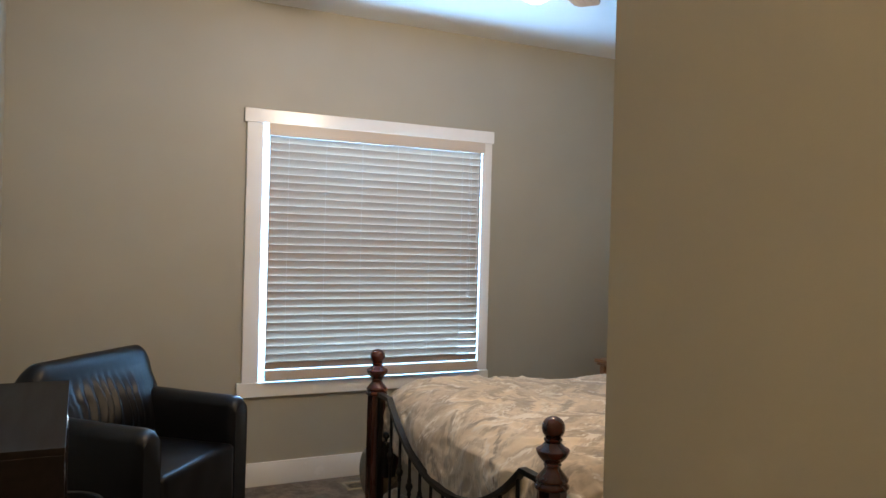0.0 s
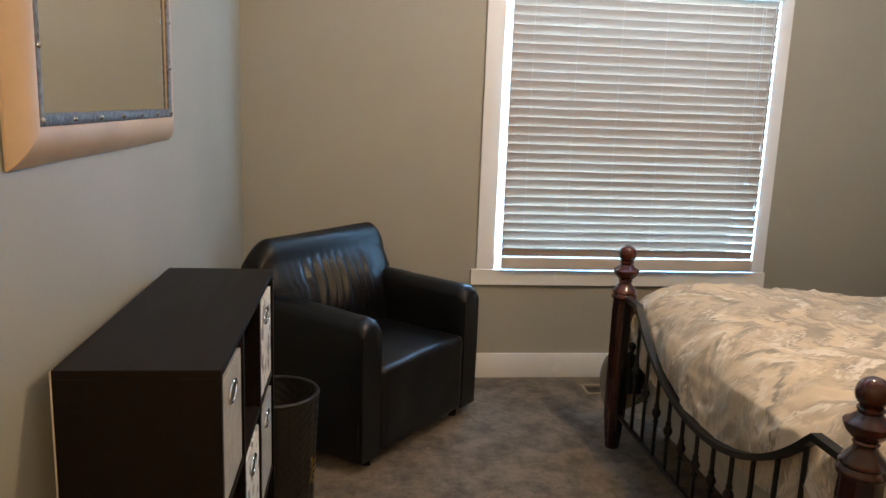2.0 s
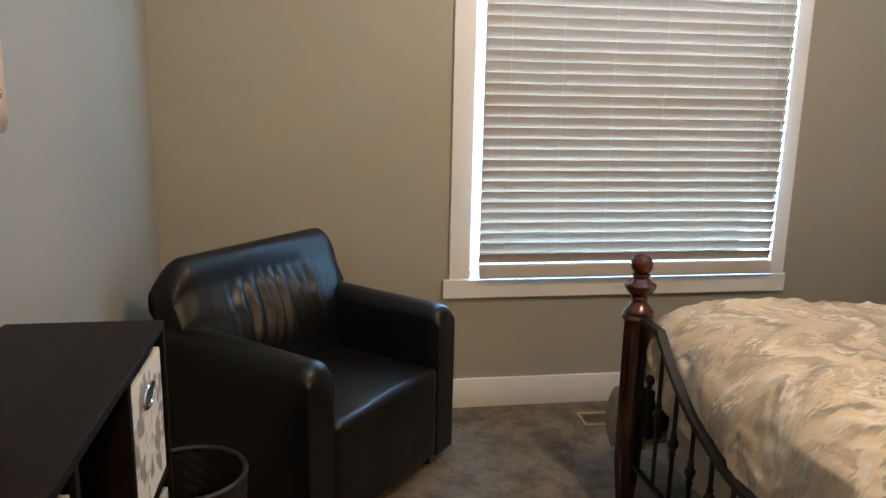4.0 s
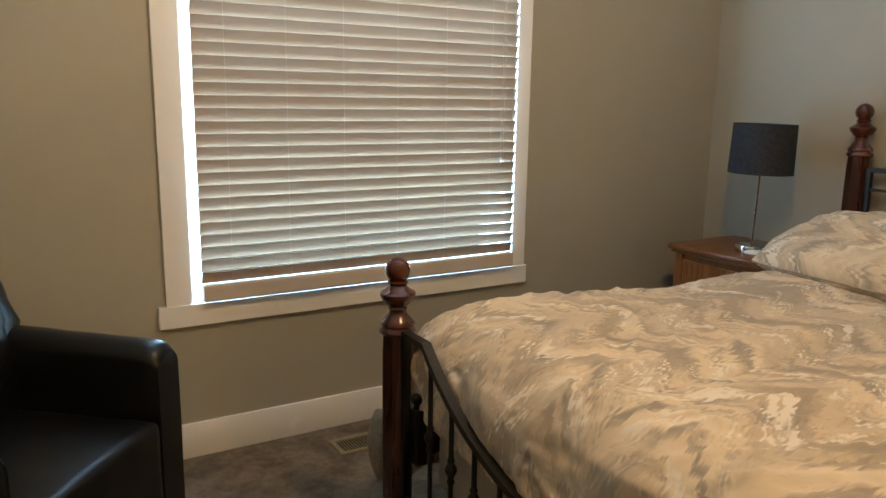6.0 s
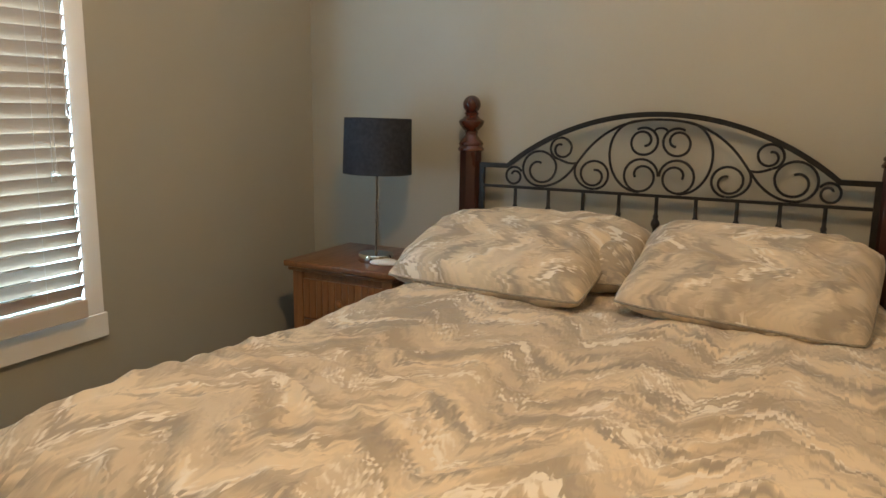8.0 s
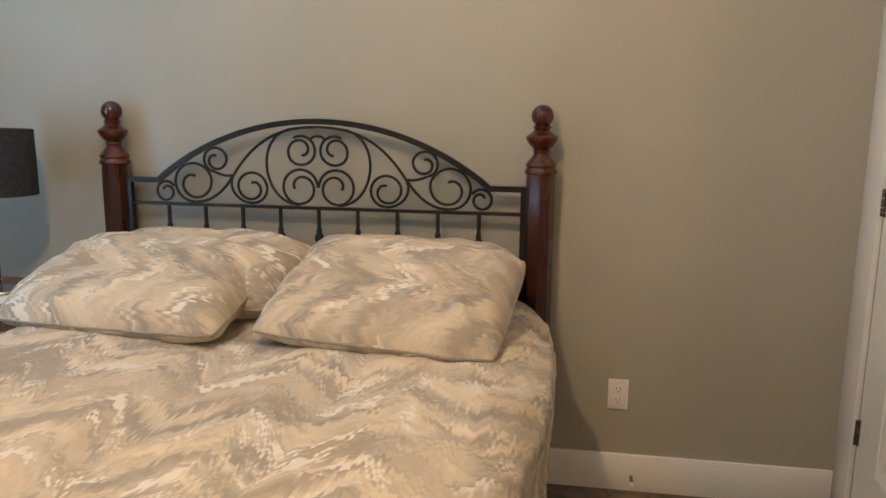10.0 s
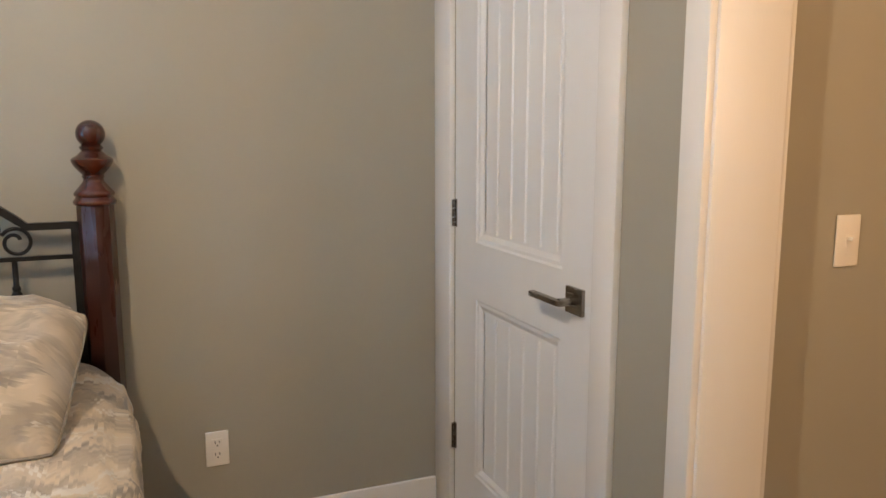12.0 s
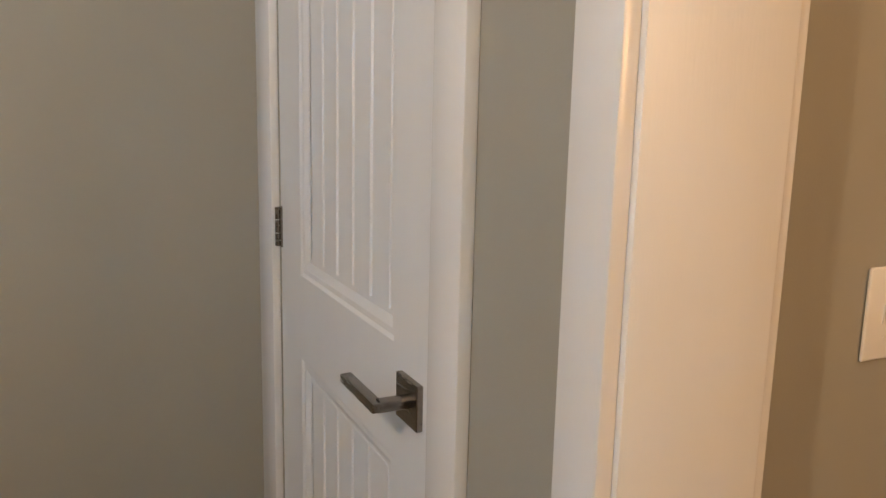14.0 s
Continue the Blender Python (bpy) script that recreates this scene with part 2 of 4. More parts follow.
def lathe(bm, profile, n=28, cx=0.0, cy=0.0):
    """Turns rows of (radius, height) about the z axis."""
    rings = []
    for r, z in profile:
        if r < 1e-5:
            rings.append([bm.verts.new((cx, cy, z))])
        else:
            rings.append([bm.verts.new((cx + r * math.cos(2 * math.pi * i / n), cy + r * math.sin(2 * math.pi * i / n), z)) for i in range(n)])
    for a, b in zip(rings, rings[1:]):
        for i in range(n):
            j = (i + 1) % n
            if len(a) == 1 and len(b) == 1:
                continue
            if len(a) == 1:
                bm.faces.new((a[0], b[i], b[j]))
            elif len(b) == 1:
                bm.faces.new((a[i], b[0], a[j]))
            else:
                bm.faces.new((a[i], b[i], b[j], a[j]))
    return bm


def tube(bm, pts, r, n=8, closed=False, flat=1.0):
    """A round (or flattened) rod along points."""
    pts = [Vector(p) for p in pts]
    k = len(pts)
    rings, up = [], None
    for i, p in enumerate(pts):
        a = pts[(i - 1) % k] if closed or i else p
        b = pts[(i + 1) % k] if closed or i < k - 1 else p
        d = (b - a).normalized()
        if up is None:
            up = d.orthogonal().normalized()
        up = (up - d * up.dot(d)).normalized()
        side = d.cross(up)
        rr = r[i] if isinstance(r, (list, tuple)) else r
        rings.append([bm.verts.new(p + (up * math.cos(2 * math.pi * j / n) + side * math.sin(2 * math.pi * j / n) * flat) * rr) for j in range(n)])
    for a, b in zip(rings, rings[1:] + ([rings[0]] if closed else [])):
        for j in range(n):
            bm.faces.new((a[j], a[(j + 1) % n], b[(j + 1) % n], b[j]))
    if not closed:
        bm.faces.new(rings[0][::-1])
        bm.faces.new(rings[-1])
    return bm


def bar(bm, pts, w, h, normal):
    """A flat bar of width w (along normal) and height h along points."""
    nv = Vector(normal).normalized()
    rings = []
    pts = [Vector(p) for p in pts]
    for i, p in enumerate(pts):
        d = (pts[min(i + 1, len(pts) - 1)] - pts[max(i - 1, 0)]).normalized()
        s = d.cross(nv).normalized()
        rings.append([bm.verts.new(p + nv * (w / 2 * a) + s * (h / 2 * b)) for a, b in ((-1, -1), (1, -1), (1, 1), (-1, 1))])
    for a, b in zip(rings, rings[1:]):
        for j in range(4):
            bm.faces.new((a[j], a[(j + 1) % 4], b[(j + 1) % 4], b[j]))
    bm.faces.new(rings[0][::-1])
    bm.faces.new(rings[-1])
    return bm


def prism(bm, outline, axis, a, b, bevel=0.0, seg=3):
    """A closed outline (two coordinates) drawn out from a to b along an axis."""
    def at(p, v):
        q = list(p)
        q.insert("xyz".index(axis), v)
        return q
    lo = [bm.verts.new(at(p, a)) for p in outline]
    hi = [bm.verts.new(at(p, b)) for p in outline]
    fs = [bm.faces.new(lo), bm.faces.new(hi[::-1])]
    for i in range(len(lo)):
        j = (i + 1) % len(lo)
        fs.append(bm.faces.new((lo[i], hi[i], hi[j], lo[j])))
    if bevel:
        edges = list({e for f in fs[:2] for e in f.edges})
        bmesh.ops.bevel(bm, geom=edges, offset=bevel, segments=seg, profile=0.5, affect="EDGES")
    return bm


def structure(name, bm, mat, label, category, smooth=None):
    return tagged(part(name, bm, mat, None, "", smooth), label, category, "", "structure")
# ---- the room ----
XW, XE, YS, YN, ZC, WT = -0.325, 3.845, 1.05, 4.625, 2.890, 0.17
HALL_X, BATH_X0, BATH_X1 = 0.79, 1.74, 2.548
WIN = (1.015, 2.496, 0.625, 2.172)
DOOR = (2.885, 3.715, 2.06)

structure("floor", boxes((XW - 0.15, XE + 0.15, 1.05, YN, -0.1, 0.0), (XW - 0.15, HALL_X + 0.11, -1.7, 1.05, -0.1, 0.0)), M_CARPET,
          "taupe mottled cut-pile carpet wall to wall", "carpet")
structure("floor_bathroom", boxes((HALL_X + 0.12, 2.75, -1.7, 1.05, -0.1, -0.004)), M_TILE, "pale beige floor of the bathroom beyond the doorway", "floor")
structure("ceiling", boxes((XW - 0.15, XE + 0.15, -1.85, YN + 0.2, ZC, ZC + 0.12)), M_CEIL, "matt white painted ceiling", "ceiling")
structure("wall_north", boxes((XW, WIN[0], YN, YN + 0.2, 0, ZC), (WIN[1], XE, YN, YN + 0.2, 0, ZC),
                              (WIN[0], WIN[1], YN, YN + 0.2, 0, WIN[2]), (WIN[0], WIN[1], YN, YN + 0.2, WIN[3], ZC)), M_WALL,
          "greige painted wall with the blind-covered window", "wall")
structure("wall_east", boxes((XE, XE + 0.15, 0.86, YN + 0.2, 0, ZC)), M_WALL, "greige painted wall behind the headboard", "wall")
structure("wall_west", boxes((XW - 0.15, XW, -1.85, YN + 0.2, 0, ZC)), M_WALL, "greige painted wall with the wood-framed mirror", "wall")
structure("wall_south", boxes((HALL_X, BATH_X0, YS - WT, YS, 0, ZC), (BATH_X1, DOOR[0], YS - WT, YS, 0, ZC),
                              (DOOR[1], XE, YS - WT, YS, 0, ZC), (BATH_X0, BATH_X1, YS - WT, YS, DOOR[2], ZC),
                              (DOOR[0], DOOR[1], YS - WT, YS, DOOR[2], ZC), (DOOR[0], DOOR[1], YS - WT, YS - 0.09, 0, DOOR[2])), M_WALL,
          "greige painted wall with the closet door and a doorway", "wall")
structure("wall_hall", boxes((HALL_X, HALL_X + 0.12, -1.7, YS - WT, 0, ZC)), M_WALL, "greige painted wall of the entry hall", "wall")
structure("wall_hall_end", boxes((XW, HALL_X + 0.12, -1.85, -1.7, 0, ZC)), M_WALL, "greige painted end wall of the hall", "wall")
structure("wall_bathroom_side", boxes((2.62, 2.75, -1.7, YS - WT, 0, ZC)), M_WALL, "greige wall beyond the doorway with a light switch", "wall")
structure("wall_bathroom_end", boxes((HALL_X + 0.12, 2.75, -1.85, -1.7, 0, ZC)), M_WALL, "greige end wall of the bathroom", "wall")

BH, BT = 0.143, 0.016


def baseboard(rows, label):
    bm = bmesh.new()
    for x0, x1, y0, y1 in rows:
        box(bm, x0, x1, y0, y1, 0.0, BH, bevel=0.004)
    return structure("baseboard", bm, M_TRIM, label, "baseboard", 40)


baseboard([(XW + BT, XE - BT, YN - BT, YN)], "white painted flat baseboard under the window")
baseboard([(XE - BT, XE, YS + 0.02, YN)], "white painted flat baseboard behind the bed")
baseboard([(XW, XW + BT, -1.68, YN)], "white painted flat baseboard along the mirror wall")
baseboard([(2.63, 2.79, YS, YS + BT), (HALL_X, 1.65, YS, YS + BT)], "white painted flat baseboard beside the doorway")
baseboard([(HALL_X - BT, HALL_X, -1.68, YS)], "white painted flat baseboard of the hall")
baseboard([(2.62 - BT, 2.62, -1.68, YS - WT - 0.02)], "white painted baseboard beyond the doorway")

# ---- window ----
window = thing("window_1", pose(0, 0, 0), "large window with white casing and closed blind", "window", "", "structure")
part("head_casing", boxes((0.903, 2.584, YN - 0.024, YN, 2.172, 2.254), bevel=0.003), M_TRIM, window)
part("side_casing", boxes((0.920, 1.015, YN - 0.018, YN, 0.625, 2.172), bevel=0.002), M_TRIM, window)
part("side_casing", boxes((2.496, 2.572, YN - 0.018, YN, 0.625, 2.172), bevel=0.002), M_TRIM, window)
part("apron", boxes((0.891, 2.582, YN - 0.024, YN, 0.538, 0.625), bevel=0.003), M_TRIM, window)
part("jamb_lining", boxes((1.015, 1.023, YN, YN + 0.15, 0.625, 2.172), (2.488, 2.496, YN, YN + 0.15, 0.625, 2.172),
                          (1.023, 2.488, YN, YN + 0.15, 2.164, 2.172)), M_TRIM, window)
part("window_sill", boxes((1.023, 2.488, YN - 0.004, YN + 0.15, 0.606, 0.631), bevel=0.003), M_TRIM, window)
sash = part("window_frame", boxes((1.023, 1.085, YN + 0.10, YN + 0.15, 0.631, 2.164), (2.415, 2.488, YN + 0.10, YN + 0.15, 0.631, 2.164),
                                  (1.085, 2.415, YN + 0.10, YN + 0.15, 0.631, 0.69), (1.085, 2.415, YN + 0.10, YN + 0.15, 2.077, 2.164),
                                  bevel=0.004), M_VINYL, window)
for x0, x1 in ((1.087, 2.413),):
    pane = part("pane", boxes((x0, x1, YN + 0.122, YN + 0.128, 0.692, 2.075)), M_GLASS, sash)
    pane.visible_shadow = False

# ---- blind ----
blind = thing("window_blind", pose(0, YN - 0.036, 0), "taupe-white faux-wood venetian blind, slats tilted almost shut", "blind")
BX0, BX1 = 1.050, 2.478
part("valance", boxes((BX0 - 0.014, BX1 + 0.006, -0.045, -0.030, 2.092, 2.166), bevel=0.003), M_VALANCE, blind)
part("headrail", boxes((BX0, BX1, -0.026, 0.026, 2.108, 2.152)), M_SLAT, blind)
PITCH, CHORD, TILT = 0.0468, 0.0505, -74.0


def slat_mesh():
    bm = bmesh.new()
    n = 6
    top, low = [], []
    for i in range(n + 1):
        s = (i / n - 0.5) * CHORD
        c = 0.0022 * (1 - (2 * i / n - 1) ** 2)
        top.append((s, c + 0.0014))
        low.append((s, c - 0.0014))
    prism(bm, top + low[::-1], "x", -(BX1 - BX0) / 2, (BX1 - BX0) / 2)
    bmesh.ops.recalc_face_normals(bm, faces=bm.faces)
    me = bpy.data.meshes.new("slat")
    bm.to_mesh(me)
    bm.free()
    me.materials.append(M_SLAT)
    return me


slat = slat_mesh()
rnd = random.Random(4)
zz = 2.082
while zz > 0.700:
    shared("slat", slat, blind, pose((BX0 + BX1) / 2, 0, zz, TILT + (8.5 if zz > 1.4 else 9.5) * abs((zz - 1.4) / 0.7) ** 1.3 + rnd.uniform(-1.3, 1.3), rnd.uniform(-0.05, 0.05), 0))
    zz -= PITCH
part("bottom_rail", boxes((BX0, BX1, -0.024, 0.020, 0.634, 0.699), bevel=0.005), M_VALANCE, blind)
for x in (1.16, 1.391, 1.625, 1.863, 2.095, 2.327):
    bm = bmesh.new()
    box(bm, x - 0.0007, x + 0.0007, -0.0262, -0.0256, 0.680, 2.09)
    box(bm, x - 0.0007, x + 0.0007, 0.0256, 0.0262, 0.680, 2.09)
    part("ladder_cord", bm, M_CORD, blind)
for x, z1 in ((2.386, 1.145), (2.439, 1.335), (2.442, 1.005), (2.372, 1.125)):
    cord = part("pull_cord", tube(bmesh.new(), [(x, -0.040, 2.07), (x, -0.042, 1.6), (x, -0.042, z1 + 0.015)], 0.0011, 6), M_CORD, blind)
    part("tassel", lathe(bmesh.new(), [(0, z1 + 0.022), (0.005, z1 + 0.020), (0.007, z1), (0.0085, z1 - 0.018), (0, z1 - 0.019)], 12, x, -0.042), M_CLEAR, cord,
         "clear acrylic tassel", 60)

# ---- doors ----


def casing(name, x0, x1, z1, side, label, wl, wr, lap=-0.001):
    """Flat casing around an opening on one face of the south wall."""
    y0, y1 = (YS, YS + 0.019) if side > 0 else (YS - WT - 0.019, YS - WT)
    bm = bmesh.new()
    box(bm, x0 - wl, x0 + lap, y0, y1, 0, z1 + 0.004, bevel=0.003)
    box(bm, x1 - lap, x1 + wr, y0, y1, 0, z1 + 0.004, bevel=0.003)
    box(bm, x0 - wl - 0.012, x1 + min(wr + 0.012, XE - x1), y0, y1 + 0.004 * side, z1 + 0.004, z1 + 0.096, bevel=0.003)
    return structure(name, bm, M_TRIM, label, "door casing", 40)


casing("trim_closet", DOOR[0], DOOR[1], DOOR[2], 1, "white painted flat casing round the closet door", 0.085, 0.132)
casing("trim_doorway", BATH_X0, BATH_X1, DOOR[2], 1, "white painted flat casing round the doorway", 0.085, 0.054, 0.012)
casing("trim_doorway_back", BATH_X0, BATH_X1, DOOR[2], -1, "white casing on the far side of the doorway", 0.085, 0.054, 0.012)
structure("trim_jamb", boxes((BATH_X1 - 0.018, BATH_X1, YS - WT, YS, 0, DOOR[2]), (BATH_X0, BATH_X0 + 0.018, YS - WT, YS, 0, DOOR[2]),
                             (BATH_X0 + 0.018, BATH_X1 - 0.018, YS - WT, YS, DOOR[2] - 0.018, DOOR[2]), bevel=0.002), M_DOOR,
          "white painted jamb of the open doorway", "door jamb", 40)

closet = thing("door_1", pose(0, 0, 0), "closed white two-panel closet door with beadboard panels", "door", "", "structure")
LX0, LX1, LY = 2.886, 3.7145, YS - 0.002
PX0, PX1 = 3.045, 3.553
ROWS = ((0.262, 0.856), (1.036, 1.955))
bm = bmesh.new()
for x0, x1, z0, z1 in ((LX0, PX0, 0.012, 2.052), (PX1, LX1, 0.012, 2.052), (PX0, PX1, 0.012, ROWS[0][0]), (PX0, PX1, ROWS[0][1], ROWS[1][0]), (PX0, PX1, ROWS[1][1], 2.052)):
    box(bm, x0, x1, LY - 0.036, LY, z0, z1)
box(bm, LX0, LX1, LY - 0.040, LY - 0.0361, 0.012, 2.052)
part("leaf", bm, M_DOOR, closet)
for z0, z1 in ROWS:
    w, d = 0.040, 0.011
    bm = bmesh.new()
    ring = []
    for inset, dy in ((0, 0), (0.006, -0.004), (0.016, -0.0045), (0.030, -d), (w, -d)):
        ring.append([bm.verts.new((x, LY + dy, z)) for x, z in ((PX0 + inset, z0 + inset), (PX1 - inset, z0 + inset), (PX1 - inset, z1 - inset), (PX0 + inset, z1 - inset))])
    for a, b in zip(ring, ring[1:]):
        for i in range(4):
            bm.faces.new((a[i], a[(i + 1) % 4], b[(i + 1) % 4], b[i]))
    part("panel_moulding", bm, M_DOOR, closet)
    count = 5
    pw = (PX1 - PX0 - 2 * w) / count
    for i in range(count):
        x0 = PX0 + w + i * pw
        bm = bmesh.new()
        prism(bm, [(x0, LY - 0.030), (x0, LY - d - 0.005), (x0 + 0.006, LY - d + 0.0005), (x0 + pw - 0.006, LY - d + 0.0005), (x0 + pw, LY - d - 0.005), (x0 + pw, LY - 0.030)],
              "z", z0 + w - 0.004, z1 - w + 0.004)
        part("plank", bm, M_DOOR, closet)
for z in (0.345, 1.117, 1.86):
    hinge = part("hinge", boxes((3.700, 3.716, YS - 0.006, YS + 0.003, z - 0.046, z + 0.046), bevel=0.001), M_NICKEL, closet, "brushed nickel butt hinge")
    for k in (-1, 0, 1):
        part("knuckle", lathe(bmesh.new(), [(0, z + k * 0.030 - 0.0135), (0.0065, z + k * 0.030 - 0.0135), (0.0065, z + k * 0.030 + 0.0135), (0, z + k * 0.030 + 0.0135)], 14, 3.711, YS + 0.006), M_NICKEL, hinge, "", 40)
handle = part("door_handle", boxes((2.937, 3.011, LY, LY + 0.010, 0.937, 1.003), bevel=0.0015), M_NICKEL, closet, "brushed nickel lever on a square rose")
bm = bmesh.new()
tube(bm, [(2.973, LY + 0.008, 0.970), (2.973, LY + 0.030, 0.970), (2.973, LY + 0.052, 0.970)], 0.0105, 16)
part("spindle", bm, M_NICKEL, handle, "", 40)
part("lever", boxes((2.963, 3.102, LY + 0.046, LY + 0.064, 0.963, 0.977), bevel=0.002), M_NICKEL, handle, "", 40)

# ---- wall plates ----


def wall_plate(name, m, label, category, kind):
    """A plate 72 x 116 mm in the local xz plane, its face towards -y."""
    ob = thing(name, m, label, category)
    part("plate", boxes((-0.036, 0.036, -0.006, -0.001, -0.058, 0.058), bevel=0.003, seg=3), M_PLASTIC, ob, "", 40)
    if kind == "outlet":
        for z in (-0.020, 0.020):
            face = part("socket_face", boxes((-0.017, 0.017, -0.008, -0.006, z - 0.014, z + 0.014), bevel=0.0008), M_PLASTIC, ob)
            for x, h in ((-0.0065, 0.0045), (0.0065, 0.0038)):
                part("slot", boxes((x - 0.0012, x + 0.0012, -0.0084, -0.0079, z - h + 0.003, z + h + 0.003)), M_SLOT, face, "dark slot")
            part("ground_hole", boxes((-0.0022, 0.0022, -0.0084, -0.0079, z - 0.010, z - 0.006)), M_SLOT, face, "dark round hole")
        part("screw", lathe(bmesh.new(), [(0, 0.0), (0.003, 0.0), (0.003, 0.0008), (0, 0.0012)], 10), M_PLASTIC, ob).matrix_basis = pose(0, -0.0062, 0, 90)
    else:
        part("toggle_frame", boxes((-0.006, 0.006, -0.0075, -0.006, -0.0125, 0.0125)), M_PLASTIC, ob)
        part("toggle", boxes((-0.0042, 0.0042, -0.020, -0.006, 0.001, 0.009), bevel=0.0012), M_PLASTIC, ob)
        for z in (-0.030, 0.030):
            part("screw", lathe(bmesh.new(), [(0, 0.0), (0.003, 0.0), (0.003, 0.0008), (0, 0.0012)], 10), M_PLASTIC, ob).matrix_basis = pose(0, -0.0062, z, 90)
    return ob


wall_plate("wall_outlet", pose(XE, 1.828, 0.372, 0, 0, -90), "white duplex outlet on the greige wall by the bed", "outlet", "outlet")
wall_plate("light_switch", pose(2.62, 0.581, 1.140, 0, 0, -90), "white toggle light switch on the wall past the doorway", "switch", "switch")
stop = thing("door_stop", pose(XE - BT, 1.767, 0.060, 0, -90, 0), "small spring door stop on the white baseboard", "door stop")
part("spring", lathe(bmesh.new(), [(0, 0)] + [(0.0052 + 0.0016 * (i % 2), 0.002 + 0.003 * i) for i in range(20)] + [(0, 0.062)], 12), M_NICKEL, stop, "", 180)
part("tip", lathe(bmesh.new(), [(0, 0.058), (0.008, 0.059), (0.008, 0.074), (0.005, 0.078), (0, 0.078)], 12), M_PLASTIC, stop, "white rubber tip", 40)

# ---- floor register ----
vent = thing("floor_register", pose(1.655, 4.412, 0.0), "tan steel floor register let into the carpet by the wall", "vent")
part("frame", boxes((-0.15, 0.15, -0.070, -0.052, 0, 0.009), (-0.15, 0.15, 0.052, 0.070, 0, 0.009), (-0.15, -0.132, -0.052, 0.052, 0, 0.009), (0.132, 0.15, -0.052, 0.052, 0, 0.009), bevel=0.002), M_VENT, vent, "", 40)
part("well", boxes((-0.132, 0.132, -0.052, 0.052, 0.0005, 0.0015)), M_SLOT, vent, "dark opening")
for i in range(21):
    x = -0.126 + i * 0.0126
    part("louvre", boxes((x - 0.0012, x + 0.0012, -0.052, 0.052, 0.0016, 0.0065)), M_VENT, vent)
# ---- bed ----
BX, HX, YA, YB = 1.437, 3.770, 3.731, 2.133
YC = (YA + YB) / 2
bed = thing("bed", pose(0, 0, 0), "queen bed of cherry posts with black iron scrolled headboard", "bed")


def post(x, y, ztop, foot):
    """Octagonal tapered shaft under a turned finial."""
    bm = bmesh.new()
    zc = ztop - 0.235
    sh = [(0.030, 0.0), (0.034, 0.015), (0.046, 0.13), (0.050, 0.16), (0.050, zc - 0.06), (0.048, zc)]
    lathe(bm, [(0, 0.0)] + sh + [(0, zc)], 8, x, y)
    shaft = part("post", bm, M_CHERRY_DARK, bed, "dark cherry octagonal bed post", 30)
    p = [(0, 0), (0.050, 0.0), (0.056, 0.004), (0.057, 0.012), (0.052, 0.018), (0.049, 0.024), (0.053, 0.028), (0.054, 0.034), (0.046, 0.044), (0.036, 0.056),
         (0.028, 0.066), (0.026, 0.074), (0.030, 0.080), (0.027, 0.085), (0.036, 0.094), (0.048, 0.108), (0.054, 0.120), (0.055, 0.128), (0.050, 0.133), (0.040, 0.138),
         (0.032, 0.146), (0.026, 0.152), (0.030, 0.157), (0.031, 0.162), (0.026, 0.167)]
    p += [(0.0385 * math.cos(a), 0.198 + 0.0385 * math.sin(a)) for a in [radians(-52 + 14.2 * i) for i in range(10)]] + [(0, 0.2366)]
    part("finial", lathe(bmesh.new(), [(r, z + zc) for r, z in p], 32, x, y), M_CHERRY, shaft, "turned glossy cherry finial", 50)
    return shaft


for x, z in ((BX, 0.930), (HX, 1.411)):
    for y in (YA, YB):
        post(x, y, z, x < 2)


def arc_pts(x, d0, z0, dm, zm, n=40):
    """An arch or a dip from (d0, z0) over (0, zm) to (-d0, z0), on a circle."""
    h = zm - z0
    r = (d0 * d0 + h * h) / (2 * abs(h))
    out = []
    a0 = math.asin(min(1, d0 / r))
    for i in range(n + 1):
        a = a0 - 2 * a0 * i / n
        out.append((x, YC + r * math.sin(a), zm - math.copysign(r - r * math.cos(a), h)))
    return out


# headboard
d_post = YA - YC - 0.045
top = [(HX, YC + d_post, 1.122)] + arc_pts(HX, 0.625, 1.122, 0, 1.346) + [(HX, YC - d_post, 1.122)]
part("headboard_arch", bar(bmesh.new(), top, 0.022, 0.020, (1, 0, 0)), M_IRON, bed, "black iron arched top rail", 30)
part("headboard_rail", boxes((HX - 0.008, HX + 0.008, YC - d_post, YC + d_post, 1.028, 1.040)), M_IRON, bed)
part("headboard_rail", boxes((HX - 0.008, HX + 0.008, YC - d_post, YC + d_post, 0.50, 0.512)), M_IRON, bed)
for s in (-1, 1):
    y = YC + s * (d_post - 0.010)
    part("headboard_stile", boxes((HX - 0.011, HX + 0.011, y - 0.011, y + 0.011, 0.30, 1.113)), M_IRON, bed)


def baluster(x, y, z0, z1, zk, r=0.0075):
    p = [(0, z0), (r, z0), (r, zk - 0.045), (r * 1.5, zk - 0.040), (r * 1.5, zk - 0.034), (r * 1.1, zk - 0.030), (r * 1.3, zk - 0.022), (r * 2.3, zk - 0.006), (r * 2.4, zk), (r * 2.1, zk + 0.008),
         (r * 1.2, zk + 0.020), (r * 1.5, zk + 0.024), (r * 1.5, zk + 0.030), (r, zk + 0.036), (r, z1), (0, z1)]
    return part("baluster", lathe(bmesh.new(), p, 12, x, y), M_IRON, bed, "", 50)


for i in range(9):
    baluster(HX, YC + (i - 4) * 0.147, 0.512, 1.028, 0.925)


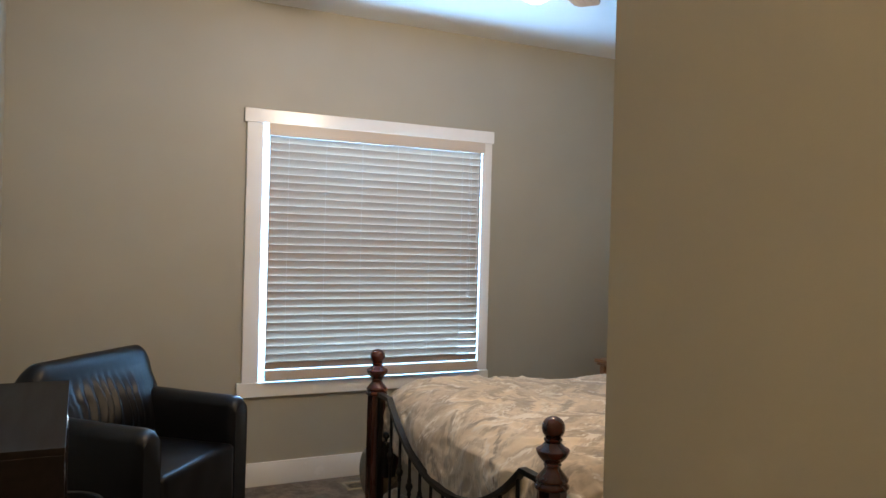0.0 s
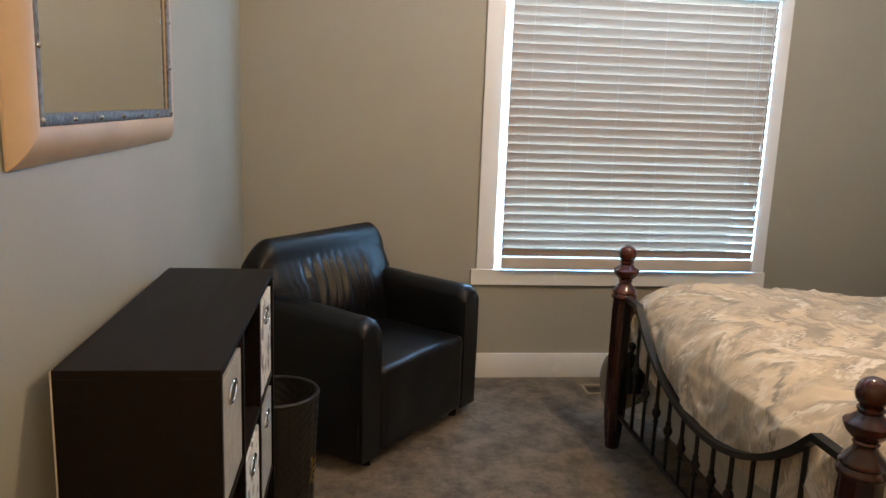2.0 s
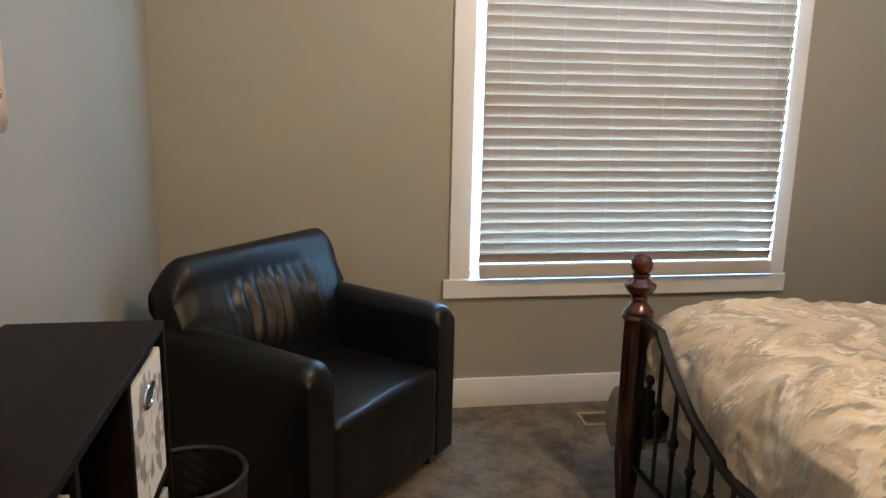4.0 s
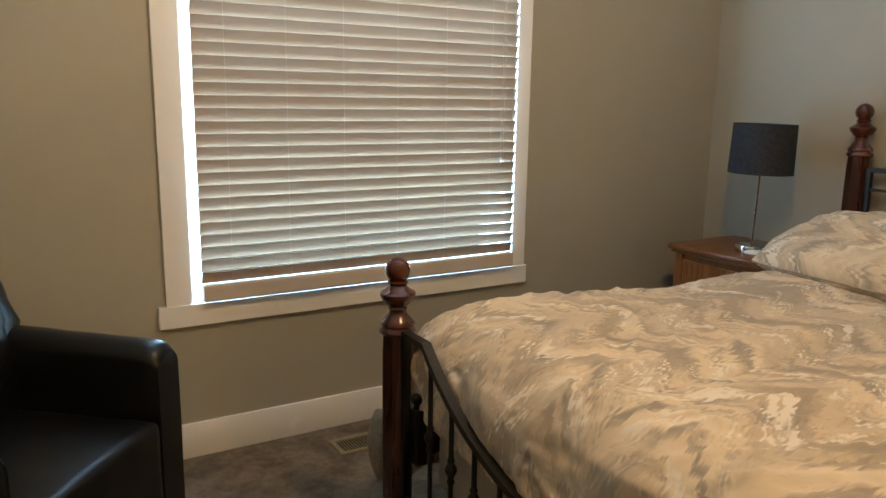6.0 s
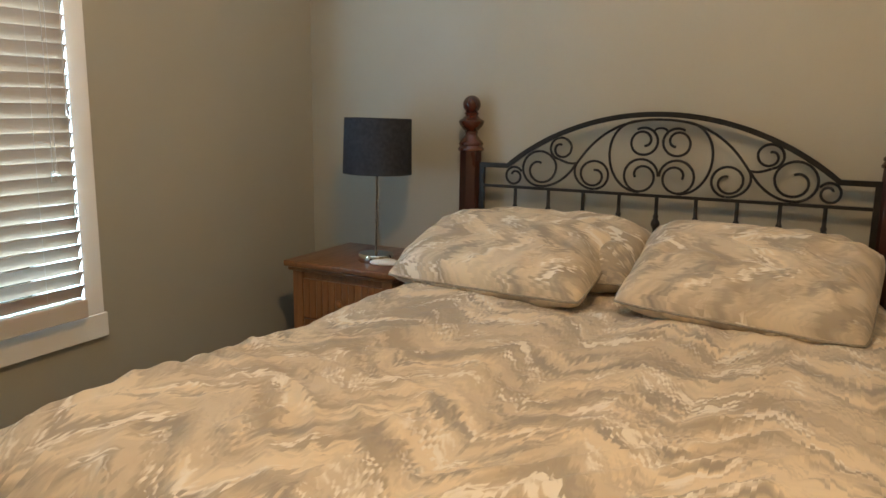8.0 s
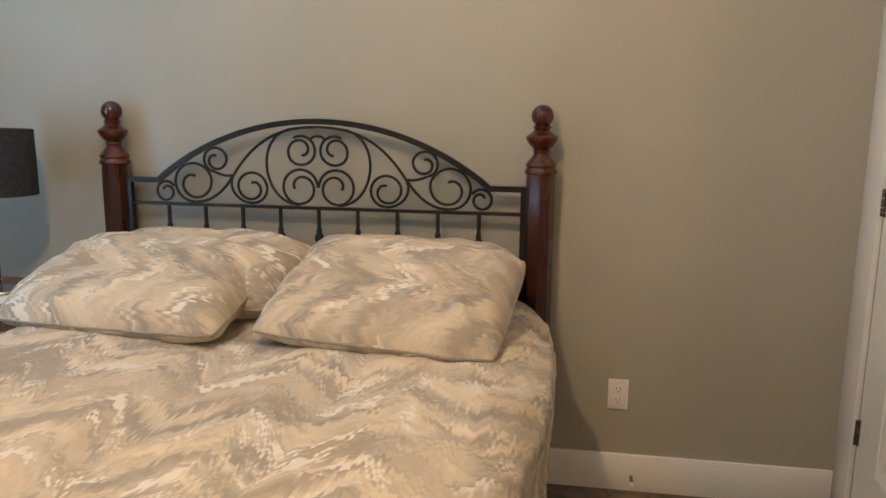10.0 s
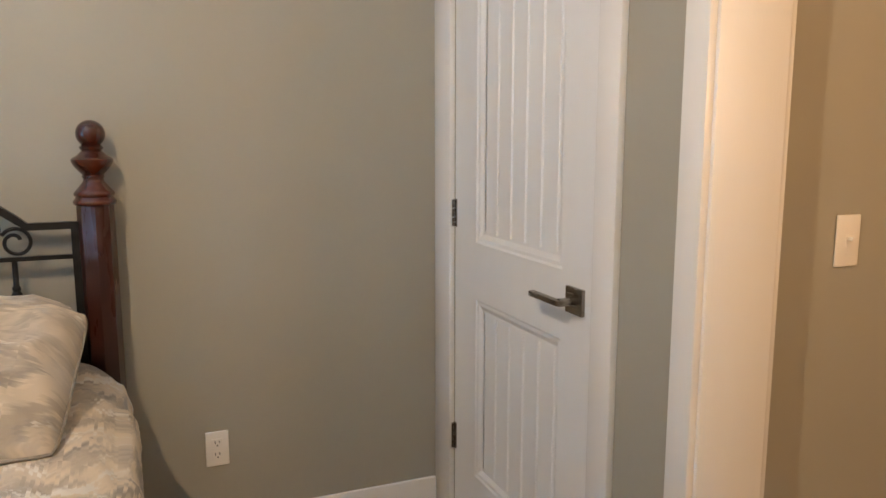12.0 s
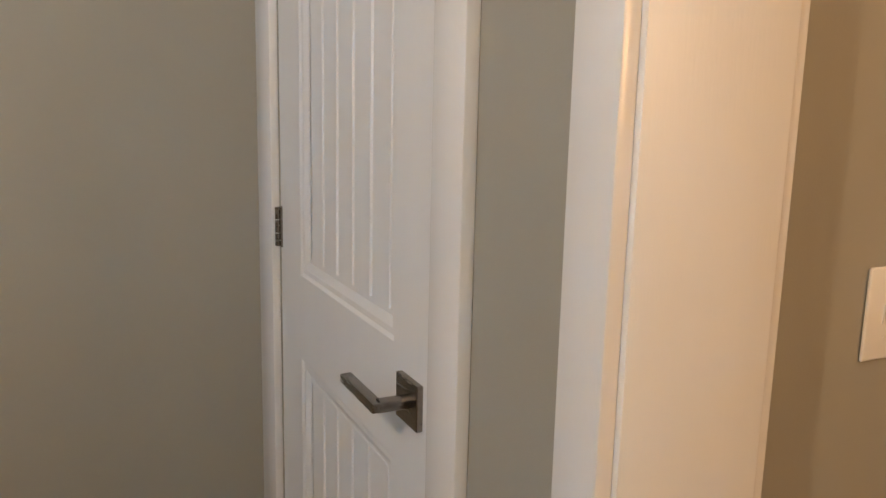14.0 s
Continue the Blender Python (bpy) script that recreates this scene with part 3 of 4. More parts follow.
def spiral(d, z, r, start, turns, inner=0.34, n=46):
    """Points of a scroll that winds inward about (d, z), in headboard coordinates."""
    out = []
    for i in range(n + 1):
        f = i / n
        a = radians(start) + 2 * math.pi * turns * f
        rr = r if f < 0.45 else r * (1 - (1 - inner) * (f - 0.45) / 0.55)
        out.append((d + rr * math.cos(a), z + rr * math.sin(a)))
    return out


def curve(p0, p1, p2, p3, n=18):
    return [tuple((1 - t) ** 3 * a + 3 * (1 - t) ** 2 * t * b + 3 * (1 - t) * t * t * c + t ** 3 * e for a, b, c, e in zip(p0, p1, p2, p3)) for t in [i / n for i in range(n + 1)]]


SCROLLS = [
    curve((0.070, 0.989), (0.215, 0.985), (0.245, 1.262), (0.075, 1.264), 26),
    spiral(0.062, 1.186, 0.052, 60, 1.55),
    spiral(0.066, 1.053, 0.064, 180, -1.55),
    curve((0.0, 1.270), (0.16, 1.272), (0.25, 1.20), (0.322, 1.085)) + curve((0.322, 1.085), (0.345, 1.03), (0.29, 0.985), (0.245, 0.990), 10),
    spiral(0.248, 1.046, 0.056, -95, -1.5),
    curve((0.322, 1.090), (0.36, 1.02), (0.42, 0.986), (0.472, 0.988)),
    spiral(0.474, 1.060, 0.072, -92, 1.55),
    curve((0.322, 1.090), (0.345, 1.085), (0.365, 1.090), (0.392, 1.102), 8),
    spiral(0.386, 1.146, 0.044, -80, 1.5),
    spiral(0.583, 1.026, 0.036, 150, -1.35),
]
for sgn in (1, -1):
    for pts in SCROLLS:
        seen, line = None, []
        for d, z in pts:
            q = (HX, YC + sgn * d * 1.02, z + 0.056)
            if seen is None or (Vector(q) - Vector(seen)).length > 0.0015:
                line.append(q)
                seen = q
        part("scroll", tube(bmesh.new(), line, 0.0052, 8), M_IRON, bed, "", 180)
part("scroll_link", tube(bmesh.new(), [(HX, YC + 0.024 * math.cos(radians(a)), 1.282 + 0.012 * math.sin(radians(a))) for a in range(0, 181, 20)], 0.0045, 8), M_IRON, bed, "", 180)

# footboard
dip = arc_pts(BX, 0.62, 0.705, 0, 0.442)
foot_top = [(BX, YC + d_post, 0.705)] + dip + [(BX, YC - d_post, 0.705)]
part("footboard_rail", bar(bmesh.new(), foot_top, 0.030, 0.020, (1, 0, 0)), M_IRON, bed, "black iron top rail dipping in the middle", 30)
part("footboard_rail", boxes((BX - 0.008, BX + 0.008, YC - d_post, YC + d_post, 0.164, 0.178)), M_IRON, bed)
for s in (-1, 1):
    y = YC + s * (d_post - 0.010)
    part("footboard_stile", boxes((BX - 0.011, BX + 0.011, y - 0.011, y + 0.011, 0.10, 0.697)), M_IRON, bed)
    part("rail_bracket", boxes((BX + 0.012, BX + 0.075, y - 0.050, y + 0.036, 0.290, 0.470), bevel=0.006), M_IRON, bed, "black iron bracket of the side rail")
    part("bracket_knob", lathe(bmesh.new(), [(0, 0.470), (0.012, 0.470), (0.010, 0.482), (0.018, 0.492), (0.020, 0.502), (0.014, 0.514), (0, 0.518)], 16, BX + 0.03, y - 0.02), M_IRON, bed, "", 60)
    part("side_rail", boxes((BX + 0.03, HX - 0.03, y - 0.012, y + 0.012, 0.300, 0.440), bevel=0.004), M_CHERRY_DARK, bed, "dark cherry side rail")
h_ = 0.705 - 0.442
r_ = (0.62 ** 2 + h_ ** 2) / (2 * h_)
for i in range(11):
    d = (i - 5) * 0.118
    zt = 0.442 + (r_ - math.sqrt(r_ * r_ - d * d))
    baluster(BX, YC + d, 0.178, zt - 0.008, 0.178 + (zt - 0.178) * 0.52)

box_spring = thing("box_spring", pose(0, 0, 0), "beige fabric box spring under the duvet on the bed frame", "mattress")
part("base", boxes((1.53, 3.70, YB + 0.085, YA - 0.085, 0.20, 0.42), bevel=0.03, seg=4), M_BOX, box_spring, "", 50)
part("mattress", boxes((1.53, 3.70, YB + 0.085, YA - 0.085, 0.424, 0.655), bevel=0.045, seg=4), M_BOX, box_spring, "", 50)

# ---- duvet ----


def drape(s, half, r, top, low):
    """Across a bed of half width half: offset and drop for the arc length s."""
    a = abs(s)
    if a < half:
        return s, 0.0
    q = (a - half) / r
    if q < math.pi / 2:
        return math.copysign(half + r * math.sin(q), s), r * (1 - math.cos(q))
    return math.copysign(half + r, s), r + (a - half - r * math.pi / 2)


def wrinkle(x, y):
    n = noise.noise
    v = 0.020 * n(Vector((x * 1.6, y * 1.6, 3.1))) + 0.008 * n(Vector((x * 3.7, y * 4.3, 7.7)))
    w = Vector((x + 0.12 * n(Vector((x * 2, y * 2, 1.0))), y + 0.12 * n(Vector((x * 2, y * 2, 9.0))), 0))
    for k, (ax, ay, amp) in enumerate(((2.2, 5.0, 0.009), (5.0, 2.5, 0.007), (9.0, 14.0, 0.0055), (24.0, 15.0, 0.0028))):
        v += amp * (0.5 - abs(n(Vector((w.x * ax + w.y * 1.5, w.y * ay - w.x * 2.0, 13.0 + 5 * k)))) * 2.2)
    foot = min(1.0, max(0.0, (x - 1.0) / 0.7))
    q = w.x * 0.75 + abs(w.y) * 0.66
    r = w.x * 0.66 - abs(w.y) * 0.75
    ridge = 1.0 - 2.0 * abs(n(Vector((q * 10.0, r * 1.5, 31.0))))
    return v + foot * 0.011 * max(0.0, ridge) ** 2.0


def duvet_mesh():
    bm = bmesh.new()
    uv = bm.loops.layers.uv.new("UVMap")
    nu, nv = 230, 230
    x_head, x_foot, rf = 3.70, 1.63, 0.17
    half, rs = 0.70, 0.15
    smax = half + rs * math.pi / 2 + 0.34
    lmax = (x_head - x_foot) + rf * math.pi / 2 + 0.13
    grid = []
    for i in range(nu + 1):
        row = []
        for j in range(nv + 1):
            t = lmax * i / nu
            s = -smax + 2 * smax * j / nv
            dy, dz = drape(s, half, rs, 0, 0)
            tx = t - (x_head - x_foot)
            if tx <= 0:
                x, fz = x_head - t, 0.0
            elif tx < rf * math.pi / 2:
                x, fz = x_foot - rf * math.sin(tx / rf), rf * (1 - math.cos(tx / rf))
            else:
                x, fz = x_foot - rf, rf + tx - rf * math.pi / 2
            fold = wrinkle(t, s)
            crown = 0.040 * math.exp(-((t - 1.85) / 0.38) ** 2) + 0.026 * (abs(s) / half if abs(s) < half else 1)
            z = 0.712 + crown - max(dz, fz) - 0.35 * min(dz, fz) + fold * (1 if dz + fz < 0.14 else 0.6)
            y = YC + dy + (fold * 1.3 * math.copysign(1, s) if dz > 0.08 else 0)
            x -= fold * 1.2 if fz > 0.08 else 0
            if s > 0 and dz > 0.15:
                z -= 0.35 * (dz - 0.15)
                y += 0.16 * (dz - 0.15)
            hem = 0.03 * noise.noise(Vector((t * 3, s * 3, 21.0)))
            if dz > 0.3:
                z += hem
            if fz > 0.10 and dz > 0.05:
                k = min(1, (fz - 0.1) / 0.1)
                y -= math.copysign(0.075 * k * (1 - min(1, max(0, dz - 0.16) / 0.14) * 1.5), s) if abs(dy) > 0.62 else 0
            row.append((bm.verts.new((x, y, max(z, 0.09))), (t, s)))
        grid.append(row)
    for i in range(nu):
        for j in range(nv):
            q = (grid[i][j], grid[i + 1][j], grid[i + 1][j + 1], grid[i][j + 1])
            f = bm.faces.new([v for v, _ in q])
            for loop, (_, c) in zip(f.loops, q):
                loop[uv].uv = c
    return bm


duvet = tagged(part("duvet", duvet_mesh(), M_DUVET, None, "", 180), "rumpled duvet in cream and taupe brushstroke print on the bed", "duvet")
solid = duvet.modifiers.new("thickness", "SOLIDIFY")
solid.thickness, solid.offset = 0.012, -1

corner = bmesh.new()
rows_c = []
for i in range(13):
    f = i / 12
    r = 0.014 + 0.040 * math.sin(math.pi * min(1.0, 0.12 + 0.80 * f)) ** 0.7
    rows_c.append([corner.verts.new((1.466 + r * (1 + 0.16 * math.sin(3 * a + 2 * f)) * math.cos(a), 3.872 + 1.3 * r * (1 + 0.16 * math.sin(4 * a)) * math.sin(a), 0.37 - 0.22 * f + 0.02 * f * math.sin(2 * a)))
                   for a in [2 * math.pi * k / 24 for k in range(24)]])
for a, b in zip(rows_c, rows_c[1:]):
    for k in range(24):
        corner.faces.new((a[k], a[(k + 1) % 24], b[(k + 1) % 24], b[k]))
corner.faces.new(rows_c[0])
corner.faces.new(rows_c[-1][::-1])
part("hanging_corner", corner, M_PIPING, duvet, "gathered duvet corner hanging past the bed post", 180)


def pillow_mesh(w, h, t, seed):
    """A stuffed pillow in a flanged sham, in its own plane: x across, y up, z thickness."""
    bm = bmesh.new()
    uv = bm.loops.layers.uv.new("UVMap")
    n = 56
    sides = []
    for sg in (1, -1):
        grid = []
        for i in range(n + 1):
            row = []
            for j in range(n + 1):
                u, v = 2 * i / n - 1, 2 * j / n - 1
                x, y = u * w / 2 * (1 - 0.03 * abs(v) ** 8), v * h / 2 * (1 - 0.04 * abs(u) ** 8)
                f = max(0.0, 1 - abs(u / 0.985) ** 5.0) ** 0.5 * max(0.0, 1 - abs(v / 0.985) ** 3.2) ** 0.5 if abs(u) < 0.985 and abs(v) < 0.985 else 0
                crease = 0.014 * (0.5 - abs(noise.noise(Vector((x * 7 + seed, y * 9 + x * 3, seed)))) * 2.0) + 0.006 * noise.noise(Vector((x * 15, y * 15, seed + 3)))
                z = sg * (0.004 + t / 2 * f) + crease * (0.35 + f)
                row.append((bm.verts.new((x, y, z)), (x + seed * 1.37 + sg * 2, y + seed * 0.71)))
            grid.append(row)
        sides.append(grid)
        for i in range(n):
            for j in range(n):
                q = (grid[i][j], grid[i + 1][j], grid[i + 1][j + 1], grid[i][j + 1])
                face = bm.faces.new([v for v, _ in q])
                for loop, (_, c) in zip(face.loops, q):
                    loop[uv].uv = c
    rim = [(i, 0) for i in range(n)] + [(n, j) for j in range(n)] + [(n - i, n) for i in range(n)] + [(0, n - j) for j in range(n)]
    for (a, b), (c, d) in zip(rim, rim[1:] + rim[:1]):
        bm.faces.new((sides[0][a][b][0], sides[0][c][d][0], sides[1][c][d][0], sides[1][a][b][0]))
    return bm


def pillow(y0, y1, xb, zb, xt, zt, seed, roll, label):
    """A pillow leaning from its lower edge (xb, zb) back to its upper edge (xt, zt)."""
    h = math.hypot(xt - xb, zt - zb)
    ob = part("pillow", pillow_mesh(y1 - y0, h, 0.20, seed), M_DUVET, None, "", 180)
    up = Vector((xt - xb, 0, zt - zb)).normalized()
    across = Vector((0, -1, 0))
    m = Matrix((across, up, across.cross(up))).transposed().to_4x4()
    m.translation = ((xb + xt) / 2, (y0 + y1) / 2, (zb + zt) / 2)
    ob.matrix_world = m @ pose(0, 0, 0, 0, 0, roll)
    w, edge = y1 - y0, []
    for k in range(96):
        a = k / 24 % 4
        s, u = int(a), 2 * (a - int(a)) - 1
        x, y = ((u, -1), (1, u), (-u, 1), (-1, -u))[s]
        edge.append((x * w / 2 * (1 - 0.03 * abs(y) ** 8), y * h / 2 * (1 - 0.04 * abs(x) ** 8), 0.004 * noise.noise(Vector((x * 4, y * 4, seed)))))
    part("piping", tube(bmesh.new(), edge, 0.0042, 6, True), M_PIPING, ob, "taupe corded seam", 180)
    return tagged(ob, label, "pillow", "pillows on the bed")


pillow(3.010, 3.750, 3.09, 0.750, 3.60, 0.900, 1, -2.0, "plump brushstroke-print pillow leaning against the iron headboard")
pillow(2.180, 2.900, 3.07, 0.750, 3.58, 0.925, 2, -5.5, "plump brushstroke-print pillow on the closet side of the bed")
pillow(2.20, 2.93, 3.30, 0.77, 3.72, 0.90, 3, 0.0, "flat pillow lying behind the front pillow against the headboard")
pillow(2.92, 3.66, 3.30, 0.77, 3.72, 0.90, 4, 0.0, "flat pillow lying behind the front pillow near the nightstand")

# ---- nightstand ----
ns = thing("nightstand", pose(0, 0, 0), "honey oak nightstand with beadboard drawer fronts", "nightstand")
NX0, NX1, NY0, NY1, NZ = 3.328, 3.840, 3.850, 4.412, 0.703
part("top", boxes((NX0, NX1, NY0, NY1, NZ - 0.028, NZ), bevel=0.008, seg=3), M_PINE, ns, "", 40)
part("moulding", boxes((NX0 + 0.014, NX1 - 0.01, NY0 + 0.014, NY1 - 0.014, NZ - 0.045, NZ - 0.028), bevel=0.006, seg=3), M_PINE, ns, "", 40)
part("body", boxes((NX0 + 0.045, NX1 - 0.02, NY0 + 0.03, NY1 - 0.03, 0.08, NZ - 0.045)), M_PINE_V, ns)
for y in (NY0 + 0.055, NY1 - 0.055):
    part("corner_post", boxes((NX0 + 0.028, NX0 + 0.060, y - 0.025, y + 0.025, 0.0, NZ - 0.045), bevel=0.004), M_PINE_V, ns)
    part("back_leg", boxes((NX1 - 0.07, NX1 - 0.02, y - 0.025, y + 0.025, 0.0, 0.08)), M_PINE_V, ns)
for z0, z1 in ((0.455, 0.625), (0.275, 0.445), (0.095, 0.265)):
    drawer = part("drawer", boxes((NX0 + 0.036, NX0 + 0.046, NY0 + 0.082, NY1 - 0.082, z0, z1)), M_PINE_V, ns)
    k = 12
    wy = (NY1 - NY0 - 0.164) / k
    for i in range(k):
        y0 = NY0 + 0.082 + i * wy
        bm = bmesh.new()
        prism(bm, [(NX0 + 0.036, y0), (NX0 + 0.033, y0 + 0.001), (NX0 + 0.030, y0 + 0.005), (NX0 + 0.030, y0 + wy - 0.005), (NX0 + 0.033, y0 + wy - 0.001), (NX0 + 0.036, y0 + wy)], "z", z0, z1)
        part("bead", bm, M_PINE_V, drawer)
    knob = part("knob", lathe(bmesh.new(), [(0, 0), (0.008, 0), (0.007, 0.010), (0.015, 0.018), (0.017, 0.024), (0.012, 0.031), (0, 0.033)], 18), M_PINE, drawer, "turned oak knob", 60)
    knob.matrix_basis = pose(NX0 + 0.031, (NY0 + NY1) / 2, (z0 + z1) / 2, 0, -90, 0)

lampx, lampy = 3.515, 4.055
table_lamp = thing("table_lamp", pose(lampx, lampy, NZ, 0.6, 0.8, 0), "unlit table lamp with black drum shade and glass stem", "lamp")
part("base", lathe(bmesh.new(), [(0, 0), (0.073, 0), (0.076, 0.004), (0.076, 0.030), (0.073, 0.035), (0.03, 0.037), (0, 0.037)], 40), M_CHROME, table_lamp, "polished chrome disc base", 40)
part("stem", lathe(bmesh.new(), [(0, 0.037), (0.0075, 0.037), (0.0075, 0.45), (0, 0.45)], 20), M_CLEAR, table_lamp, "clear acrylic stem", 40)
part("rod", lathe(bmesh.new(), [(0, 0.030), (0.0028, 0.030), (0.0028, 0.46), (0, 0.46)], 10), M_NICKEL, table_lamp, "", 40)
bm = bmesh.new()
lathe(bm, [(0.146, 0.378), (0.141, 0.609), (0.138, 0.609), (0.143, 0.378), (0.146, 0.378)], 48)
shade = part("shade", bm, M_SHADE, table_lamp, "black fabric drum shade with a silver fleck", 40)
part("socket", lathe(bmesh.new(), [(0, 0.45), (0.017, 0.45), (0.017, 0.505), (0.030, 0.52), (0.030, 0.56), (0.012, 0.585), (0, 0.587)], 20), M_PLASTIC, table_lamp, "", 40)
for k in range(3):
    a = radians(120 * k + 20)
    part("spider_arm", tube(bmesh.new(), [(0, 0, 0.590), (0.140 * math.cos(a), 0.140 * math.sin(a), 0.600)], 0.0018, 6), M_CHROME, table_lamp)
device = part("remote_puck", lathe(bmesh.new(), [(0, 0), (0.040, 0), (0.048, 0.006), (0.046, 0.014), (0.034, 0.021), (0.015, 0.024), (0, 0.0245)], 28), M_PLASTIC, None, "", 60)
device.matrix_world = pose(3.47, 3.985, NZ, 0, 0, 20) @ Matrix.Diagonal((0.75, 1.35, 1, 1))
tagged(device, "small white oval plastic remote lying on the nightstand", "remote")
# ---- armchair ----
CU = radians(50.0)
chair = thing("armchair", pose(0.312, 4.040, 0, 0, 0, math.degrees(CU)), "black leather club armchair angled in the corner", "armchair")
CW, CD = 0.88, 0.71


def soft_block(bm, x0, x1, y0, y1, z0, z1, r, n=18, sag=0.0, amp=0.0, seed=0.0):
    """A padded block with rounded edges and a slightly uneven surface."""
    tmp = bmesh.new()
    box(tmp, x0, x1, y0, y1, z0, z1)
    bmesh.ops.subdivide_edges(tmp, edges=tmp.edges[:], cuts=n, use_grid_fill=True)
    cx, cy, cz = (x0 + x1) / 2, (y0 + y1) / 2, (z0 + z1) / 2
    hx, hy, hz = (x1 - x0) / 2 - r, (y1 - y0) / 2 - r, (z1 - z0) / 2 - r
    for v in tmp.verts:
        p = v.co - Vector((cx, cy, cz))
        q = Vector((max(-hx, min(hx, p.x)), max(-hy, min(hy, p.y)), max(-hz, min(hz, p.z))))
        d = p - q
        if d.length > 1e-6:
            p = q + d.normalized() * r
        k = (1 - (p.x / (hx + r)) ** 2) * (1 - (p.y / (hy + r)) ** 2)
        if p.z > 0:
            p.z += sag * k
        if amp:
            p += amp * noise.noise(Vector((p.x * 7 + seed, p.y * 7, p.z * 7))) * Vector((0.3, 1, 0.6))
        v.co = p + Vector((cx, cy, cz))
    me = bpy.data.meshes.new("tmp")
    tmp.to_mesh(me)
    tmp.free()
    bm.from_mesh(me)
    bpy.data.meshes.remove(me)
    return bm


def arm_mesh(side):
    """An arm whose top slopes down to the front, with a rounded padded top."""
    bm = bmesh.new()
    n, m = 26, 20
    x_out, x_in = side * CW / 2, side * (CW / 2 - 0.130)
    rings = []
    for i in range(n + 1):
        t = i / n
        y = -CD / 2 + t * (CD - 0.06)
        ztop = 0.652 + 0.022 * t
        if t < 0.06:
            ztop -= 0.030 * (1 - t / 0.06) ** 2
        rr = 0.050
        out = [(x_out, 0.055), (x_out, 0.20), (x_out + side * 0.004, 0.38)]
        for k in range(9):
            a = math.pi * k / 8
            out.append(((x_out + x_in) / 2 + (x_out - x_in) / 2 * math.cos(a) * (1.04 if k < 4 else 1.0), ztop - rr + rr * math.sin(a)))
        out += [(x_in, 0.40), (x_in, 0.20), (x_in, 0.055)]
        fl = 1.0 if t > 0.05 else 0.90 + 0.10 * (t / 0.05)
        cx = (x_out + x_in) / 2
        rings.append([bm.verts.new((cx + (x - cx) * fl, y, z + 0.0025 * noise.noise(Vector((x * 8, y * 8, z * 8))))) for x, z in out])
    for a, b in zip(rings, rings[1:]):
        for j in range(len(a)):
            bm.faces.new((a[j], a[(j + 1) % len(a)], b[(j + 1) % len(a)], b[j]))
    bm.faces.new(rings[0][::-1])
    bm.faces.new(rings[-1])
    return bm


for s in (-1, 1):
    arm = part("arm", arm_mesh(s), M_LEATHER, chair, "", 50)
    pts = []
    for k in range(9):
        a = math.pi * k / 8
        pts.append((s * (CW / 2 - 0.0625) + 0.058 * math.cos(a), -CD / 2 + 0.018, 0.585 + 0.040 * math.sin(a)))
    pts = [(pts[0][0], pts[0][1], 0.08)] + pts + [(pts[-1][0], pts[-1][1], 0.08)]
    part("piping", tube(bmesh.new(), pts, 0.0045, 8), M_LEATHER, arm, "", 60)
inner = CW / 2 - 0.132
part("seat", soft_block(bmesh.new(), -inner, inner, -CD / 2 - 0.008, 0.20, 0.060, 0.425, 0.026, 30, 0.022, 0.005, 2.0), M_LEATHER, chair, "one-piece padded seat and front", 180)


def back_mesh():
    """A raked backrest with a rolled top and gathered upright folds on its inner face."""
    bm = bmesh.new()
    n, m = 200, 48
    prof = []
    for k in range(m + 1):
        t = k / m
        if t < 0.5:
            f = t / 0.5
            prof.append((0.105 + 0.105 * f - 0.020 * math.sin(math.pi * f), 0.40 + 0.400 * f, 1.0 - f))
        elif t < 0.78:
            a = math.pi * (t - 0.5) / 0.28
            prof.append((0.272 - 0.062 * math.cos(a), 0.806 + 0.088 * math.sin(a), 0.0))
        else:
            f = (t - 0.78) / 0.22
            prof.append((0.334 - 0.006 * f, 0.800 - 0.74 * f, 0.0))
    rings = []
    for i in range(n + 1):
        u = 2 * i / n - 1
        w = 0.335 + 0.055
        ring = []
        for y, z, fold in prof:
            edge = max(0.0, (abs(u) - 0.78) / 0.22)
            x = u * (0.428 if z > 0.70 else 0.405)
            zz, yy = z, y
            if z > 0.60:
                zz -= 0.085 * edge ** 2.4 * (z - 0.60) / 0.28
                yy += 0.018 * edge ** 2
            if fold > 0:
                k = math.sin(math.pi * min(1, max(0, (z - 0.50) / 0.29))) ** 0.8 * max(0, 1 - (abs(u) / 0.80) ** 4)
                ph = 46 * u + 4.0 * noise.noise(Vector((u * 3, z * 3, 2))) + (z - 0.6) * 12 * u
                ridge = math.sin(ph) * abs(math.sin(ph)) ** 0.3
                yy += k * (0.015 * ridge * (0.55 + noise.noise(Vector((u * 5, z * 2, 5))) * 1.3)) - 0.02 * k
            ring.append(bm.verts.new((x, yy, zz)))
        rings.append(ring)
    for a, b in zip(rings, rings[1:]):
        for j in range(m):
            bm.faces.new((a[j], a[j + 1], b[j + 1], b[j]))
        bm.faces.new((a[m], a[0], b[0], b[m]))
    bm.faces.new(rings[0])
    bm.faces.new(rings[-1][::-1])
    return bm


part("backrest", back_mesh(), M_LEATHER, chair, "gathered black leather back with a rolled top", 60)
for x in (-0.33, 0.33):
    for y in (-0.29, 0.27):
        bm = bmesh.new()
        lathe(bm, [(0, 0), (0.024, 0), (0.030, 0.056), (0, 0.056)], 4, x, y)
        part("foot", bm, M_ESPRESSO, chair, "dark wooden block foot")

